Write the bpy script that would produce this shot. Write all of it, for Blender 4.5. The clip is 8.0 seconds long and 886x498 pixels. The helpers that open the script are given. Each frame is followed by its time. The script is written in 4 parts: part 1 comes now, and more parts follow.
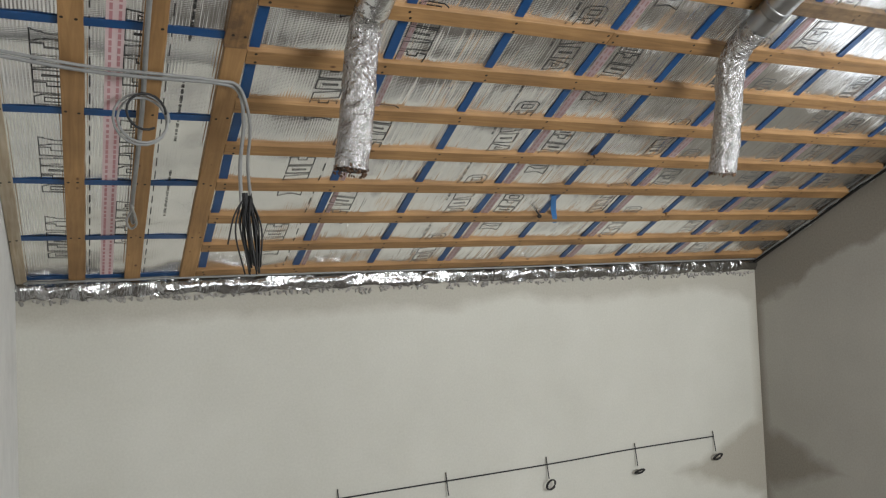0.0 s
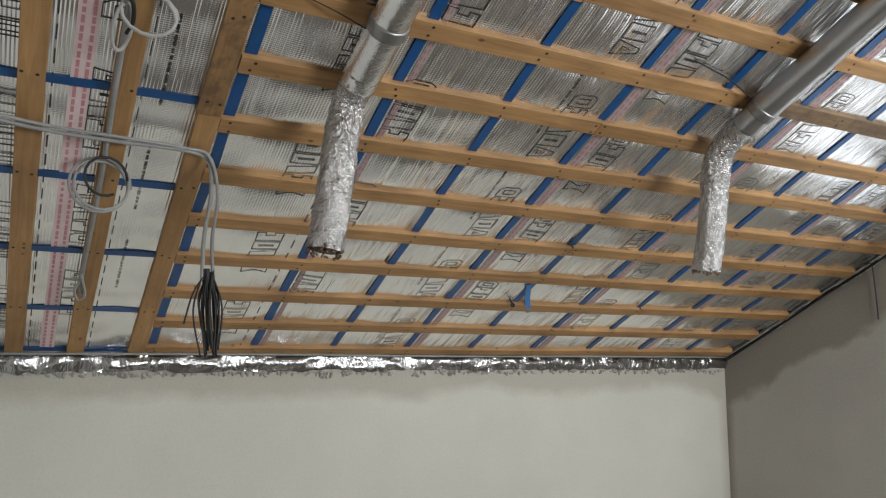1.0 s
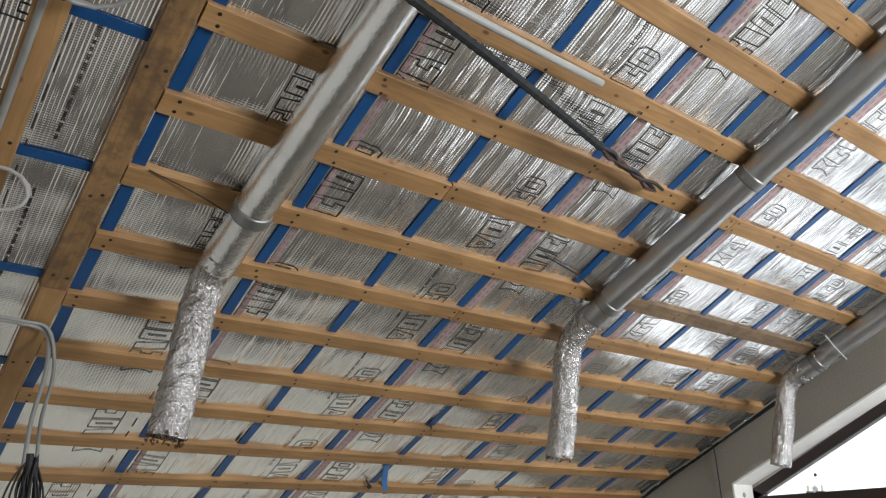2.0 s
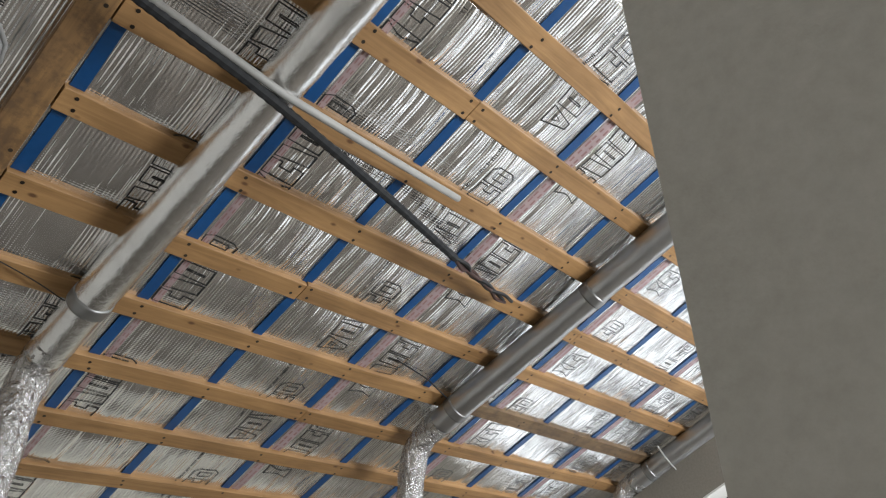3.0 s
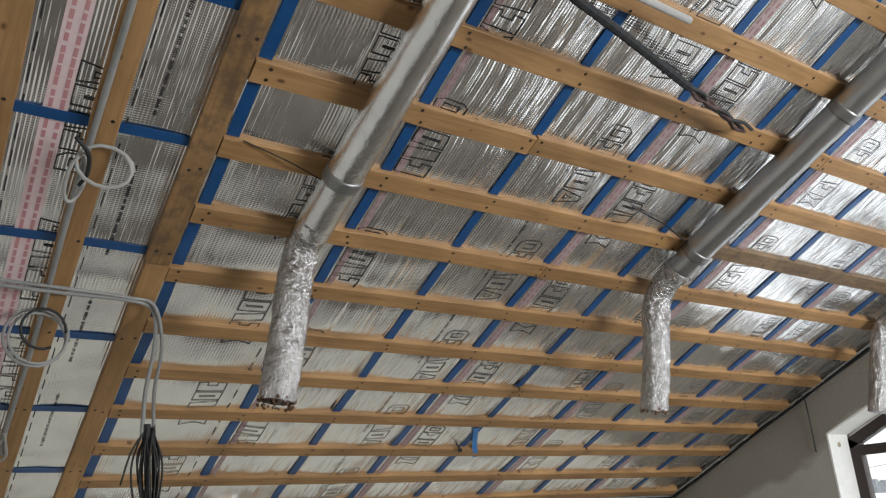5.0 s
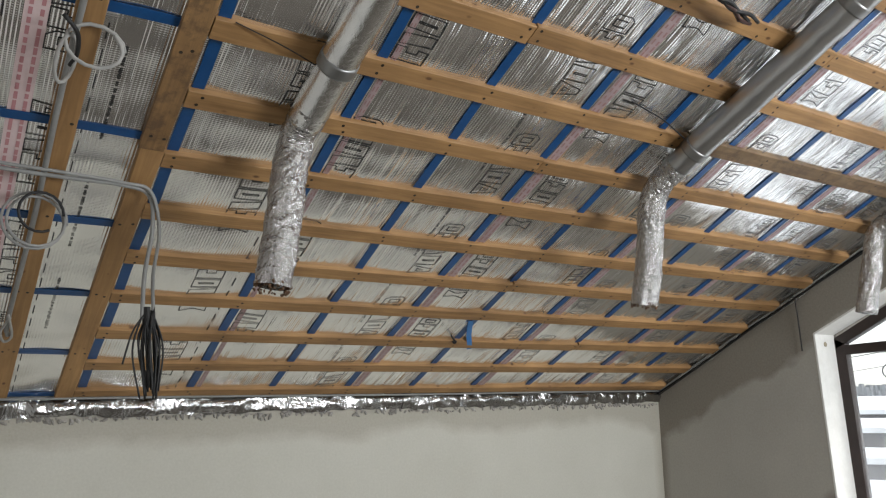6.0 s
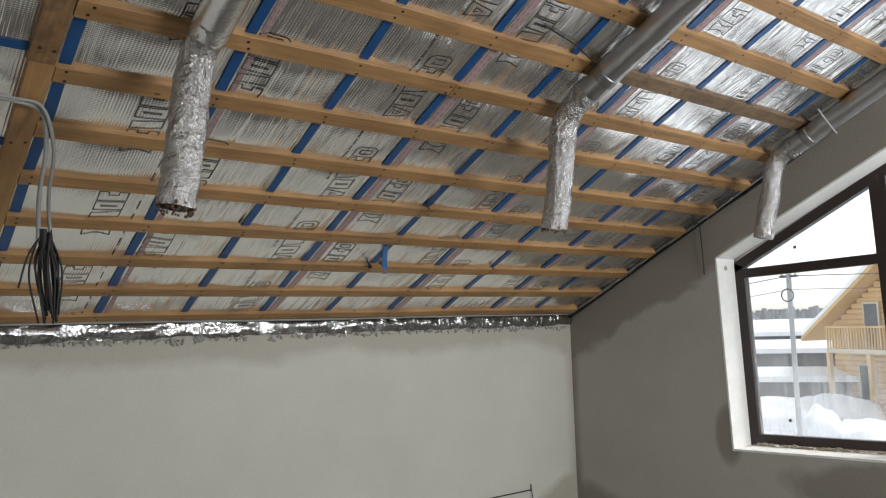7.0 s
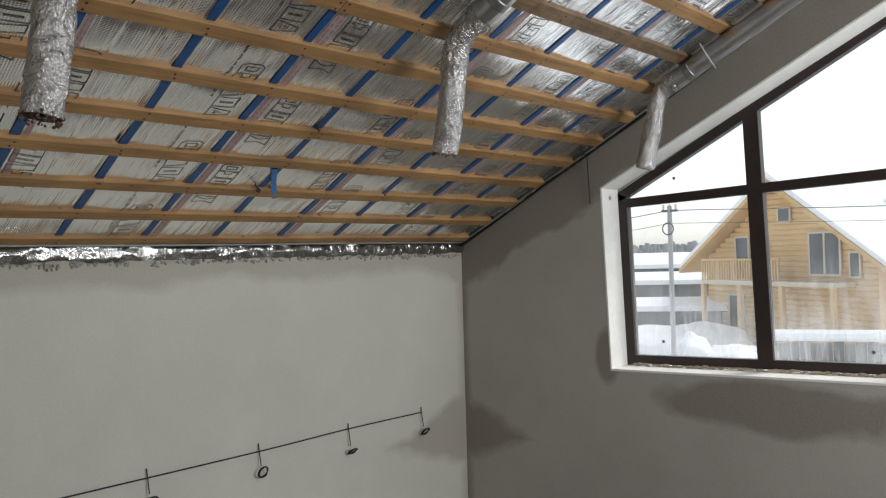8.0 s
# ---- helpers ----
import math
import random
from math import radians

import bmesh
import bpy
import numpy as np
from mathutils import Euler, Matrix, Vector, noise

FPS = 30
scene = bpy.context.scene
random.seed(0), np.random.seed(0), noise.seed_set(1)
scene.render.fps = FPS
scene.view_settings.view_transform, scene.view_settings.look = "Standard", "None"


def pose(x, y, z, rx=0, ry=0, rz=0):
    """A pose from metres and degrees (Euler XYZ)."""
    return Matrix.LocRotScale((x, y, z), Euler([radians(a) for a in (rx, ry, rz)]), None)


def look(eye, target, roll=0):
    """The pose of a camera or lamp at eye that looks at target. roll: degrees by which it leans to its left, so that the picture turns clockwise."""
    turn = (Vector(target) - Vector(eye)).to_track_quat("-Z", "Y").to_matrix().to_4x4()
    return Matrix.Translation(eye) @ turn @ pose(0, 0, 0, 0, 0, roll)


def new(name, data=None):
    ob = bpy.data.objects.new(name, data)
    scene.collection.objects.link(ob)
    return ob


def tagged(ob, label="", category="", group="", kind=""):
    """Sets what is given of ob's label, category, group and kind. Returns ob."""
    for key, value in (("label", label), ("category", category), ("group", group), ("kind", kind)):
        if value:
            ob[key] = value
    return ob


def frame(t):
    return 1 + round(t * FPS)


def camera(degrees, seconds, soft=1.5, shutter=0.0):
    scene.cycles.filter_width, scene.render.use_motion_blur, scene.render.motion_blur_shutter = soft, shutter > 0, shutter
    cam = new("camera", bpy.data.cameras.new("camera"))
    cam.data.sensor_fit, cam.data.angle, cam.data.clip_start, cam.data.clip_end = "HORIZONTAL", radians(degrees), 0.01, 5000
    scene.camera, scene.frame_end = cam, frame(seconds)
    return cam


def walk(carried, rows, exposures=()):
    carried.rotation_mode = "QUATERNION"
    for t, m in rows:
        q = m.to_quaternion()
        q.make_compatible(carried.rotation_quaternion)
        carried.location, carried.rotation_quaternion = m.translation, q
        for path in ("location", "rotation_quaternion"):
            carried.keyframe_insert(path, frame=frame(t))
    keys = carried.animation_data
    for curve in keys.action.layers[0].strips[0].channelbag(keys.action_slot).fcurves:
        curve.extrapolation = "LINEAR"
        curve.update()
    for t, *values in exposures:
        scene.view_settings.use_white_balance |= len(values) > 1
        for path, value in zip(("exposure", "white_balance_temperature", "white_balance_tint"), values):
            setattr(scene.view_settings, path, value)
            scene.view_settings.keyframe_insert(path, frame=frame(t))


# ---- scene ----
cam = camera(59.4, 8.0, soft=1.2)
H = 2.75                       # eave corner above the floor
SLOPE = radians(26.2)
# seconds, x, y, height over the eave corner, heading, pitch, roll
ROWS = [
    (0.0, -6.041, -5.664, -0.101, -25.08, 2.32, -2.31),
    (0.5, -5.988, -5.509, -0.084, -22.98, 2.66, -0.78),
    (1.0, -6.016, -5.423, -0.040, -28.23, 8.10, 0.15),
    (1.5, -6.045, -5.427, 0.028, -33.01, 15.40, 0.49),
    (2.0, -6.003, -5.488, 0.068, -38.10, 19.85, -0.03),
    (2.2, -5.982, -5.502, 0.107, -40.44, 20.86, -0.03),
    (3.3, -6.045, -5.549, 0.093, -50.37, 27.54, -1.14),
    (3.5, -6.064, -5.546, 0.078, -49.53, 27.68, -1.38),
    (4.0, -6.105, -5.506, 0.065, -43.34, 26.15, -1.47),
    (4.5, -6.115, -5.445, 0.047, -37.03, 22.39, -1.98),
    (5.0, -6.112, -5.373, -0.005, -33.81, 18.14, -2.13),
    (5.2, -6.114, -5.376, -0.029, -33.00, 16.54, -1.88),
    (6.3, -6.078, -5.402, -0.070, -34.45, 9.22, -1.36),
    (6.5, -6.072, -5.417, -0.082, -35.63, 8.22, -1.45),
    (7.0, -6.040, -5.430, -0.091, -38.96, 5.63, -1.66),
    (7.5, -6.026, -5.455, -0.121, -42.58, 3.12, -1.77),
    (8.0, -6.016, -5.450, -0.153, -46.48, 0.56, -1.58),
]
EXPOSURE = 0.90
walk(cam, [(t, pose(x, y, z + H, 0, 0, yaw) @ pose(0, 0, 0, 90 + pitch) @ pose(0, 0, 0, 0, 0, roll)) for t, x, y, z, yaw, pitch, roll in ROWS],
     exposures=[(0.0, EXPOSURE + 0.26), (1.0, EXPOSURE + 0.15), (3.5, EXPOSURE + 0.1), (5.2, EXPOSURE + 0.1), (6.5, EXPOSURE), (8.0, EXPOSURE - 0.33)])

# ---- light: an overcast winter sky ----
world = bpy.data.worlds.new("world")
scene.world = world
world.use_nodes = True
wn, wl = world.node_tree.nodes, world.node_tree.links
wn.clear()
sky = wn.new("ShaderNodeTexSky")
sky.sky_type, sky.sun_disc = 'NISHITA', False
sky.sun_elevation, sky.sun_rotation = radians(56), radians(120)
sky.air_density, sky.dust_density, sky.ozone_density = 1.0, 1.0, 1.0
grey = wn.new("ShaderNodeHueSaturation")
grey.inputs["Saturation"].default_value = 0.30
bg = wn.new("ShaderNodeBackground")
bg.inputs["Strength"].default_value = 0.15
wout = wn.new("ShaderNodeOutputWorld")
wl.new(sky.outputs[0], grey.inputs["Color"])
wl.new(grey.outputs[0], bg.inputs["Color"])
wl.new(bg.outputs[0], wout.inputs[0])
sun = new("sun", bpy.data.lights.new("sun", "SUN"))
sun.data.energy, sun.data.angle, sun.data.color = 1.5, radians(25), (1.0, 0.97, 0.93)
sun.matrix_world = look((12, -7, 21), (0, 0, 0))
# daylight in the window opening of the wall behind
lamp = new("window_daylight", bpy.data.lights.new("window_daylight", "AREA"))
lamp.data.shape, lamp.data.size, lamp.data.size_y = 'RECTANGLE', 2.4, 1.5
lamp.data.energy, lamp.data.color = 180, (0.94, 0.975, 1.0)
lamp.matrix_world = look((-1.7, -8.52, H + 0.45), (-1.7, 0, H + 0.1))


# ---- materials ----
def tree(name):
    m = bpy.data.materials.new(name)
    m.use_nodes = True
    n, l = m.node_tree.nodes, m.node_tree.links
    b = n["Principled BSDF"]
    return m, n, l, b


def coords(n, l, scale=(1, 1, 1), per_object=0.0):
    tc = n.new("ShaderNodeTexCoord")
    mp = n.new("ShaderNodeMapping")
    mp.inputs["Scale"].default_value = scale
    l.new(tc.outputs["Object"], mp.inputs["Vector"])
    if per_object:
        oi = n.new("ShaderNodeObjectInfo")
        mul = n.new("ShaderNodeMath")
        mul.operation = 'MULTIPLY'
        mul.inputs[1].default_value = per_object
        comb = n.new("ShaderNodeCombineXYZ")
        l.new(oi.outputs["Random"], mul.inputs[0])
        for i in range(3):
            l.new(mul.outputs[0], comb.inputs[i])
        l.new(comb.outputs[0], mp.inputs["Location"])
    return mp.outputs["Vector"]


def noise_node(n, l, vec, scale, detail=4.0, rough=0.55, distort=0.0):
    t = n.new("ShaderNodeTexNoise")
    t.inputs["Scale"].default_value, t.inputs["Detail"].default_value = scale, detail
    t.inputs["Roughness"].default_value, t.inputs["Distortion"].default_value = rough, distort
    l.new(vec, t.inputs["Vector"])
    return t.outputs["Fac"]


def ramp(n, l, fac, stops):
    r = n.new("ShaderNodeValToRGB")
    e = r.color_ramp.elements
    while len(e) < len(stops):
        e.new(0.5)
    for el, (p, c) in zip(e, stops):
        el.position = p
        el.color = (*c, 1) if len(c) == 3 else c
    l.new(fac, r.inputs["Fac"])
    return r.outputs["Color"]


def mixed(n, l, fac, a, b, mode='MIX'):
    m = n.new("ShaderNodeMix")
    m.data_type, m.blend_type = 'RGBA', mode
    for k, v in (("Factor", fac), ("A", a), ("B", b)):
        s = [i for i in m.inputs if i.name == k and (i.type == 'RGBA' or (k == "Factor" and i.type == 'VALUE'))][0]
        if isinstance(v, (int, float)):
            s.default_value = v
        elif isinstance(v, tuple):
            s.default_value = (*v, 1)
        else:
            l.new(v, s)
    return [o for o in m.outputs if o.type == 'RGBA'][0]


def math_node(n, l, op, a, b=None, clamp=False):
    m = n.new("ShaderNodeMath")
    m.operation, m.use_clamp = op, clamp
    for i, v in enumerate((a, b)):
        if v is None:
            continue
        if isinstance(v, (int, float)):
            m.inputs[i].default_value = v
        else:
            l.new(v, m.inputs[i])
    return m.outputs[0]


def bump(n, l, b, height, strength, distance, prior=None):
    k = n.new("ShaderNodeBump")
    k.inputs["Strength"].default_value, k.inputs["Distance"].default_value = strength, distance
    l.new(height, k.inputs["Height"])
    if prior is not None:
        l.new(prior, k.inputs["Normal"])
    l.new(k.outputs[0], b.inputs["Normal"])
    return k.outputs[0]


def plain(name, c1, c2, rough, metal=0.0, scale=12.0, bumps=0.15, dist=0.003, per_object=3.0):
    """A surface of two close colours, cloudy at two scales, with a fine relief."""
    m, n, l, b = tree(name)
    v = coords(n, l, per_object=per_object)
    big = noise_node(n, l, v, scale * 0.15, 3)
    fine = noise_node(n, l, v, scale, 6, 0.65)
    fac = math_node(n, l, 'ADD', math_node(n, l, 'MULTIPLY', big, 0.6), math_node(n, l, 'MULTIPLY', fine, 0.4))
    l.new(ramp(n, l, fac, [(0.35, c1), (0.65, c2)]), b.inputs["Base Color"])
    b.inputs["Roughness"].default_value, b.inputs["Metallic"].default_value = rough, metal
    bump(n, l, b, fine, bumps, dist)
    return m


def wood(name, light, dark, knot, grain_axis=0, stain=0.0):
    """Sawn softwood: long grain, a few knots, soft stains; grain along a local axis."""
    m, n, l, b = tree(name)
    sc = [14.0, 14.0, 14.0]
    sc[grain_axis] = 0.9
    v = coords(n, l, tuple(sc), 7.0)
    g = noise_node(n, l, v, 2.2, 6, 0.6, 1.2)
    sk = [11.0, 11.0, 11.0]
    sk[grain_axis] = 6.0
    v2 = coords(n, l, tuple(sk), 5.0)
    vo = n.new("ShaderNodeTexVoronoi")
    vo.inputs["Scale"].default_value = 1.0
    l.new(v2, vo.inputs["Vector"])
    k = ramp(n, l, vo.outputs["Distance"], [(0.055, (1, 1, 1)), (0.12, (0, 0, 0))])
    base = ramp(n, l, g, [(0.3, dark), (0.7, light)])
    v3 = coords(n, l, (1, 1, 1), 9.0)
    cloud = noise_node(n, l, v3, 2.2, 4)
    tint = ramp(n, l, cloud, [(0.3, (0.66, 0.63, 0.60)), (0.7, (1.08, 1.07, 1.05))])
    base = mixed(n, l, 1.0, base, tint, 'MULTIPLY')
    base = mixed(n, l, math_node(n, l, 'MULTIPLY', k, 0.9), base, knot)
    if stain:
        s = noise_node(n, l, v3, 13.0, 6, 0.75)
        base = mixed(n, l, math_node(n, l, 'MULTIPLY', ramp(n, l, s, [(0.46, (0, 0, 0)), (0.6, (1, 1, 1))]), stain), base, (0.085, 0.052, 0.03))
    l.new(base, b.inputs["Base Color"])
    b.inputs["Roughness"].default_value = 0.62
    bump(n, l, b, g, 0.25, 0.002)
    return m


def foil_material(name, rough, ripple, ribs, billow, even=0.25, slack=0.25):
    """Aluminised woven membrane: regular fine ribs up the slope, a finer cross weave, loose ripples and sags."""
    m, n, l, b = tree(name)
    v = coords(n, l)
    wav = noise_node(n, l, coords(n, l, (1.6, 0.7, 1)), 1.0, 2, 0.5)
    sep = n.new("ShaderNodeSeparateXYZ")
    l.new(v, sep.inputs[0])
    shift = math_node(n, l, 'MULTIPLY', wav, 5.0)
    su = math_node(n, l, 'SINE', math_node(n, l, 'ADD', math_node(n, l, 'MULTIPLY', sep.outputs[0], 2 * math.pi / 0.0145), shift))
    sv = math_node(n, l, 'SINE', math_node(n, l, 'MULTIPLY', sep.outputs[1], 2 * math.pi / 0.0105))
    rip = noise_node(n, l, coords(n, l, (13, 1.1, 1)), 1.0, 3, 0.5, 0.3)
    big = noise_node(n, l, coords(n, l, (2.4, 2.8, 3)), 1.0, 1, 0.3)
    patch = ramp(n, l, noise_node(n, l, v, 2.1, 2), [(0.36, (even, even, even)), (0.62, (1, 1, 1))])
    loose = ramp(n, l, noise_node(n, l, coords(n, l, (1.2, 1.5, 1), 0.0), 1.3, 1), [(0.38, (slack, slack, slack)), (0.62, (1, 1, 1))])
    tone = ramp(n, l, noise_node(n, l, v, 6.0, 5), [(0.3, (0.84, 0.835, 0.825)), (0.7, (0.94, 0.935, 0.925))])
    l.new(tone, b.inputs["Base Color"])
    b.inputs["Metallic"].default_value = 0.97
    b.inputs["Roughness"].default_value = rough
    k1 = bump(n, l, b, big, 1.0, 0.05 * billow)
    k2 = bump(n, l, b, math_node(n, l, 'MULTIPLY', rip, loose), 1.0, 0.016 * ripple, k1)
    weave = math_node(n, l, 'MULTIPLY', math_node(n, l, 'ADD', su, math_node(n, l, 'MULTIPLY', sv, 0.22)), patch)
    bump(n, l, b, weave, 1.0, 0.00062 * ribs, k2)
    return m


def crinkled(name, base, rough, metal, scale=45.0, depth=0.008, strength=0.8):
    """Crumpled foil wrap."""
    m, n, l, b = tree(name)
    v = coords(n, l, (1, 1, 0.6), 3.0)
    a = noise_node(n, l, v, scale, 5, 0.6, 0.8)
    c = noise_node(n, l, v, scale * 0.2, 3)
    l.new(ramp(n, l, c, [(0.3, tuple(x * 0.85 for x in base)), (0.7, base)]), b.inputs["Base Color"])
    b.inputs["Metallic"].default_value, b.inputs["Roughness"].default_value = metal, rough
    under = bump(n, l, b, noise_node(n, l, v, scale * 0.33, 2, 0.5, 0.4), 1.0, depth * 2.2) if scale > 80 else None
    bump(n, l, b, a, strength, depth, under)
    return m


def plaster_wall(name, axis):
    """Fine plaster, with darker margins under the roof and in the corner and damp patches; world places."""
    m, n, l, b = tree(name)
    v = coords(n, l)
    sep = n.new("ShaderNodeSeparateXYZ")
    l.new(v, sep.inputs[0])
    x, y, z = sep.outputs
    wob = math_node(n, l, 'SUBTRACT', noise_node(n, l, v, 1.3, 4), 0.5)
    wob2 = math_node(n, l, 'SUBTRACT', noise_node(n, l, v, 5.0, 4), 0.5)
    wobble = math_node(n, l, 'ADD', math_node(n, l, 'MULTIPLY', wob, 0.5), math_node(n, l, 'MULTIPLY', wob2, 0.10))
    fine = noise_node(n, l, v, 60, 6, 0.7)
    cloud = noise_node(n, l, v, 1.0, 5, 0.6)
    # all but the back wall darker: the gable's backlit shade is in this colour
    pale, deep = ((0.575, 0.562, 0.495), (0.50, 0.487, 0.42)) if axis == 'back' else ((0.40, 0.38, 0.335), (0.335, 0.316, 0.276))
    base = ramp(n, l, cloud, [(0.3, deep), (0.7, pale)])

    def soft(d, half):        # 1 inside, 0 outside, d in metres over the border
        return math_node(n, l, 'ADD', math_node(n, l, 'MULTIPLY', d, -1.0 / half), 0.5, True)
    darkened = []
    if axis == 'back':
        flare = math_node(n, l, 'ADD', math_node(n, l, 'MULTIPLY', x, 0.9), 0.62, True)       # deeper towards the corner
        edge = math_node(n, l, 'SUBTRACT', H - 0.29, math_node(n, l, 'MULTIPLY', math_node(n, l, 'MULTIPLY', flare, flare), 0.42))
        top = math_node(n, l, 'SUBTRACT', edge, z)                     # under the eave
        darkened.append(math_node(n, l, 'MULTIPLY', soft(math_node(n, l, 'ADD', top, math_node(n, l, 'MULTIPLY', wobble, 0.7)), 0.10), 0.72))
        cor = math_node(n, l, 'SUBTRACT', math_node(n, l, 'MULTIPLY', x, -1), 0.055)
        darkened.append(soft(math_node(n, l, 'ADD', cor, math_node(n, l, 'MULTIPLY', wobble, 0.25)), 0.14))
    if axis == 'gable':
        # darker below the slope line and down the corner
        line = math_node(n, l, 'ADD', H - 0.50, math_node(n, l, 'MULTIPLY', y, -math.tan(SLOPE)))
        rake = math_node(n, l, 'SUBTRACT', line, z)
        darkened.append(soft(math_node(n, l, 'ADD', rake, wobble), 0.07))
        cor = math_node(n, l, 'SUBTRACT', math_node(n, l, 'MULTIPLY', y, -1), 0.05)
        darkened.append(soft(math_node(n, l, 'ADD', cor, math_node(n, l, 'MULTIPLY', wobble, 0.3)), 0.10))
        # a broad patch under the sill and one by the reveal
        py = math_node(n, l, 'DIVIDE', math_node(n, l, 'ADD', y, 3.15), 0.95)
        pz = math_node(n, l, 'DIVIDE', math_node(n, l, 'SUBTRACT', z, H - 1.38), 0.20)
        r = math_node(n, l, 'SQRT', math_node(n, l, 'ADD', math_node(n, l, 'MULTIPLY', py, py), math_node(n, l, 'MULTIPLY', pz, pz)))
        darkened.append(soft(math_node(n, l, 'ADD', math_node(n, l, 'SUBTRACT', r, 1.0), math_node(n, l, 'MULTIPLY', wobble, 2.5)), 0.3))
        py = math_node(n, l, 'DIVIDE', math_node(n, l, 'ADD', y, 1.72), 0.12)
        pz = math_node(n, l, 'DIVIDE', math_node(n, l, 'SUBTRACT', z, H - 1.08), 0.24)
        r = math_node(n, l, 'SQRT', math_node(n, l, 'ADD', math_node(n, l, 'MULTIPLY', py, py), math_node(n, l, 'MULTIPLY', pz, pz)))
        darkened.append(soft(math_node(n, l, 'SUBTRACT', r, 1.0), 0.35))
    if axis in ('back', 'gable'):
        along = x if axis == 'back' else y
        # a low patch that spreads out from the corner
        reach = math_node(n, l, 'MULTIPLY', along, -0.35)
        pz = math_node(n, l, 'ADD', math_node(n, l, 'ABSOLUTE', math_node(n, l, 'SUBTRACT', z, H - 1.95)), reach)
        darkened.append(soft(math_node(n, l, 'ADD', math_node(n, l, 'SUBTRACT', pz, 0.36 if axis == 'back' else 0.27), math_node(n, l, 'MULTIPLY', wobble, 0.7)), 0.12))
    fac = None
    for d in darkened:
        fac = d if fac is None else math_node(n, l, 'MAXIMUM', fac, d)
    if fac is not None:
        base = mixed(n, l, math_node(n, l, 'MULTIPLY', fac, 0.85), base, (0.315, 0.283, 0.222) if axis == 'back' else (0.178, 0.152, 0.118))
    base = mixed(n, l, 0.12, base, ramp(n, l, fine, [(0.3, (0.3, 0.29, 0.27)), (0.7, (0.8, 0.78, 0.74))]))
    l.new(base, b.inputs["Base Color"])
    b.inputs["Roughness"].default_value = 0.88
    k = bump(n, l, b, cloud, 0.25, 0.03)
    bump(n, l, b, fine, 0.25, 0.003, k)
    return m


def glass_material():
    """Window glass with a little grime low down."""
    m, n, l, b = tree("window_glass")
    n.remove(b)
    out = [k for k in n if k.type == 'OUTPUT_MATERIAL'][0]
    tr = n.new("ShaderNodeBsdfTransparent")
    tr.inputs["Color"].default_value = (0.95, 0.97, 0.97, 1)
    gl = n.new("ShaderNodeBsdfGlossy")
    gl.inputs["Roughness"].default_value = 0.02
    fr = n.new("ShaderNodeFresnel")
    fr.inputs["IOR"].default_value = 1.45
    mx = n.new("ShaderNodeMixShader")
    l.new(fr.outputs[0], mx.inputs[0])
    l.new(tr.outputs[0], mx.inputs[1])
    l.new(gl.outputs[0], mx.inputs[2])
    df = n.new("ShaderNodeBsdfTranslucent")
    df.inputs["Color"].default_value = (0.75, 0.76, 0.77, 1)
    v = coords(n, l, (1, 14, 1.6))
    drip = ramp(n, l, noise_node(n, l, v, 1.6, 5, 0.6), [(0.45, (0, 0, 0)), (0.75, (1, 1, 1))])
    v2 = coords(n, l)
    sep = n.new("ShaderNodeSeparateXYZ")
    l.new(v2, sep.inputs[0])
    low = math_node(n, l, 'ADD', math_node(n, l, 'MULTIPLY', sep.outputs[2], -0.75), 0.75 * (H - 0.25), True)
    cloud = ramp(n, l, noise_node(n, l, v2, 2.5, 4), [(0.35, (0, 0, 0)), (0.75, (1, 1, 1))])
    f = math_node(n, l, 'MULTIPLY', math_node(n, l, 'ADD', math_node(n, l, 'ADD', math_node(n, l, 'MULTIPLY', drip, 0.5), math_node(n, l, 'MULTIPLY', cloud, 0.5)), 0.18), math_node(n, l, 'ADD', low, 0.1))
    mx2 = n.new("ShaderNodeMixShader")
    l.new(math_node(n, l, 'MULTIPLY', f, 0.62), mx2.inputs[0])
    l.new(mx.outputs[0], mx2.inputs[1])
    l.new(df.outputs[0], mx2.inputs[2])
    l.new(mx2.outputs[0], out.inputs["Surface"])
    return m


def pale_edged_floor():
    """Grey screed; unseen pale strip added along the knee wall to brighten the foil."""
    m, n, l, b = tree("screed")
    v = coords(n, l)
    sep = n.new("ShaderNodeSeparateXYZ")
    l.new(v, sep.inputs[0])
    fine = noise_node(n, l, v, 9.0, 6, 0.65)
    cloud = noise_node(n, l, v, 1.2, 4)
    base = ramp(n, l, fine, [(0.3, (0.105, 0.093, 0.08)), (0.7, (0.17, 0.152, 0.132))])
    edge = math_node(n, l, 'ADD', sep.outputs[1], math_node(n, l, 'ADD', 1.35, math_node(n, l, 'MULTIPLY', math_node(n, l, 'SUBTRACT', cloud, 0.5), 1.2)))
    bounce_strip = math_node(n, l, 'MULTIPLY', edge, 1.6, True)
    base = mixed(n, l, math_node(n, l, 'MULTIPLY', bounce_strip, 0.85), base, (0.60, 0.59, 0.56))
    l.new(base, b.inputs["Base Color"])
    b.inputs["Roughness"].default_value = 0.9
    bump(n, l, b, fine, 0.2, 0.004)
    return m


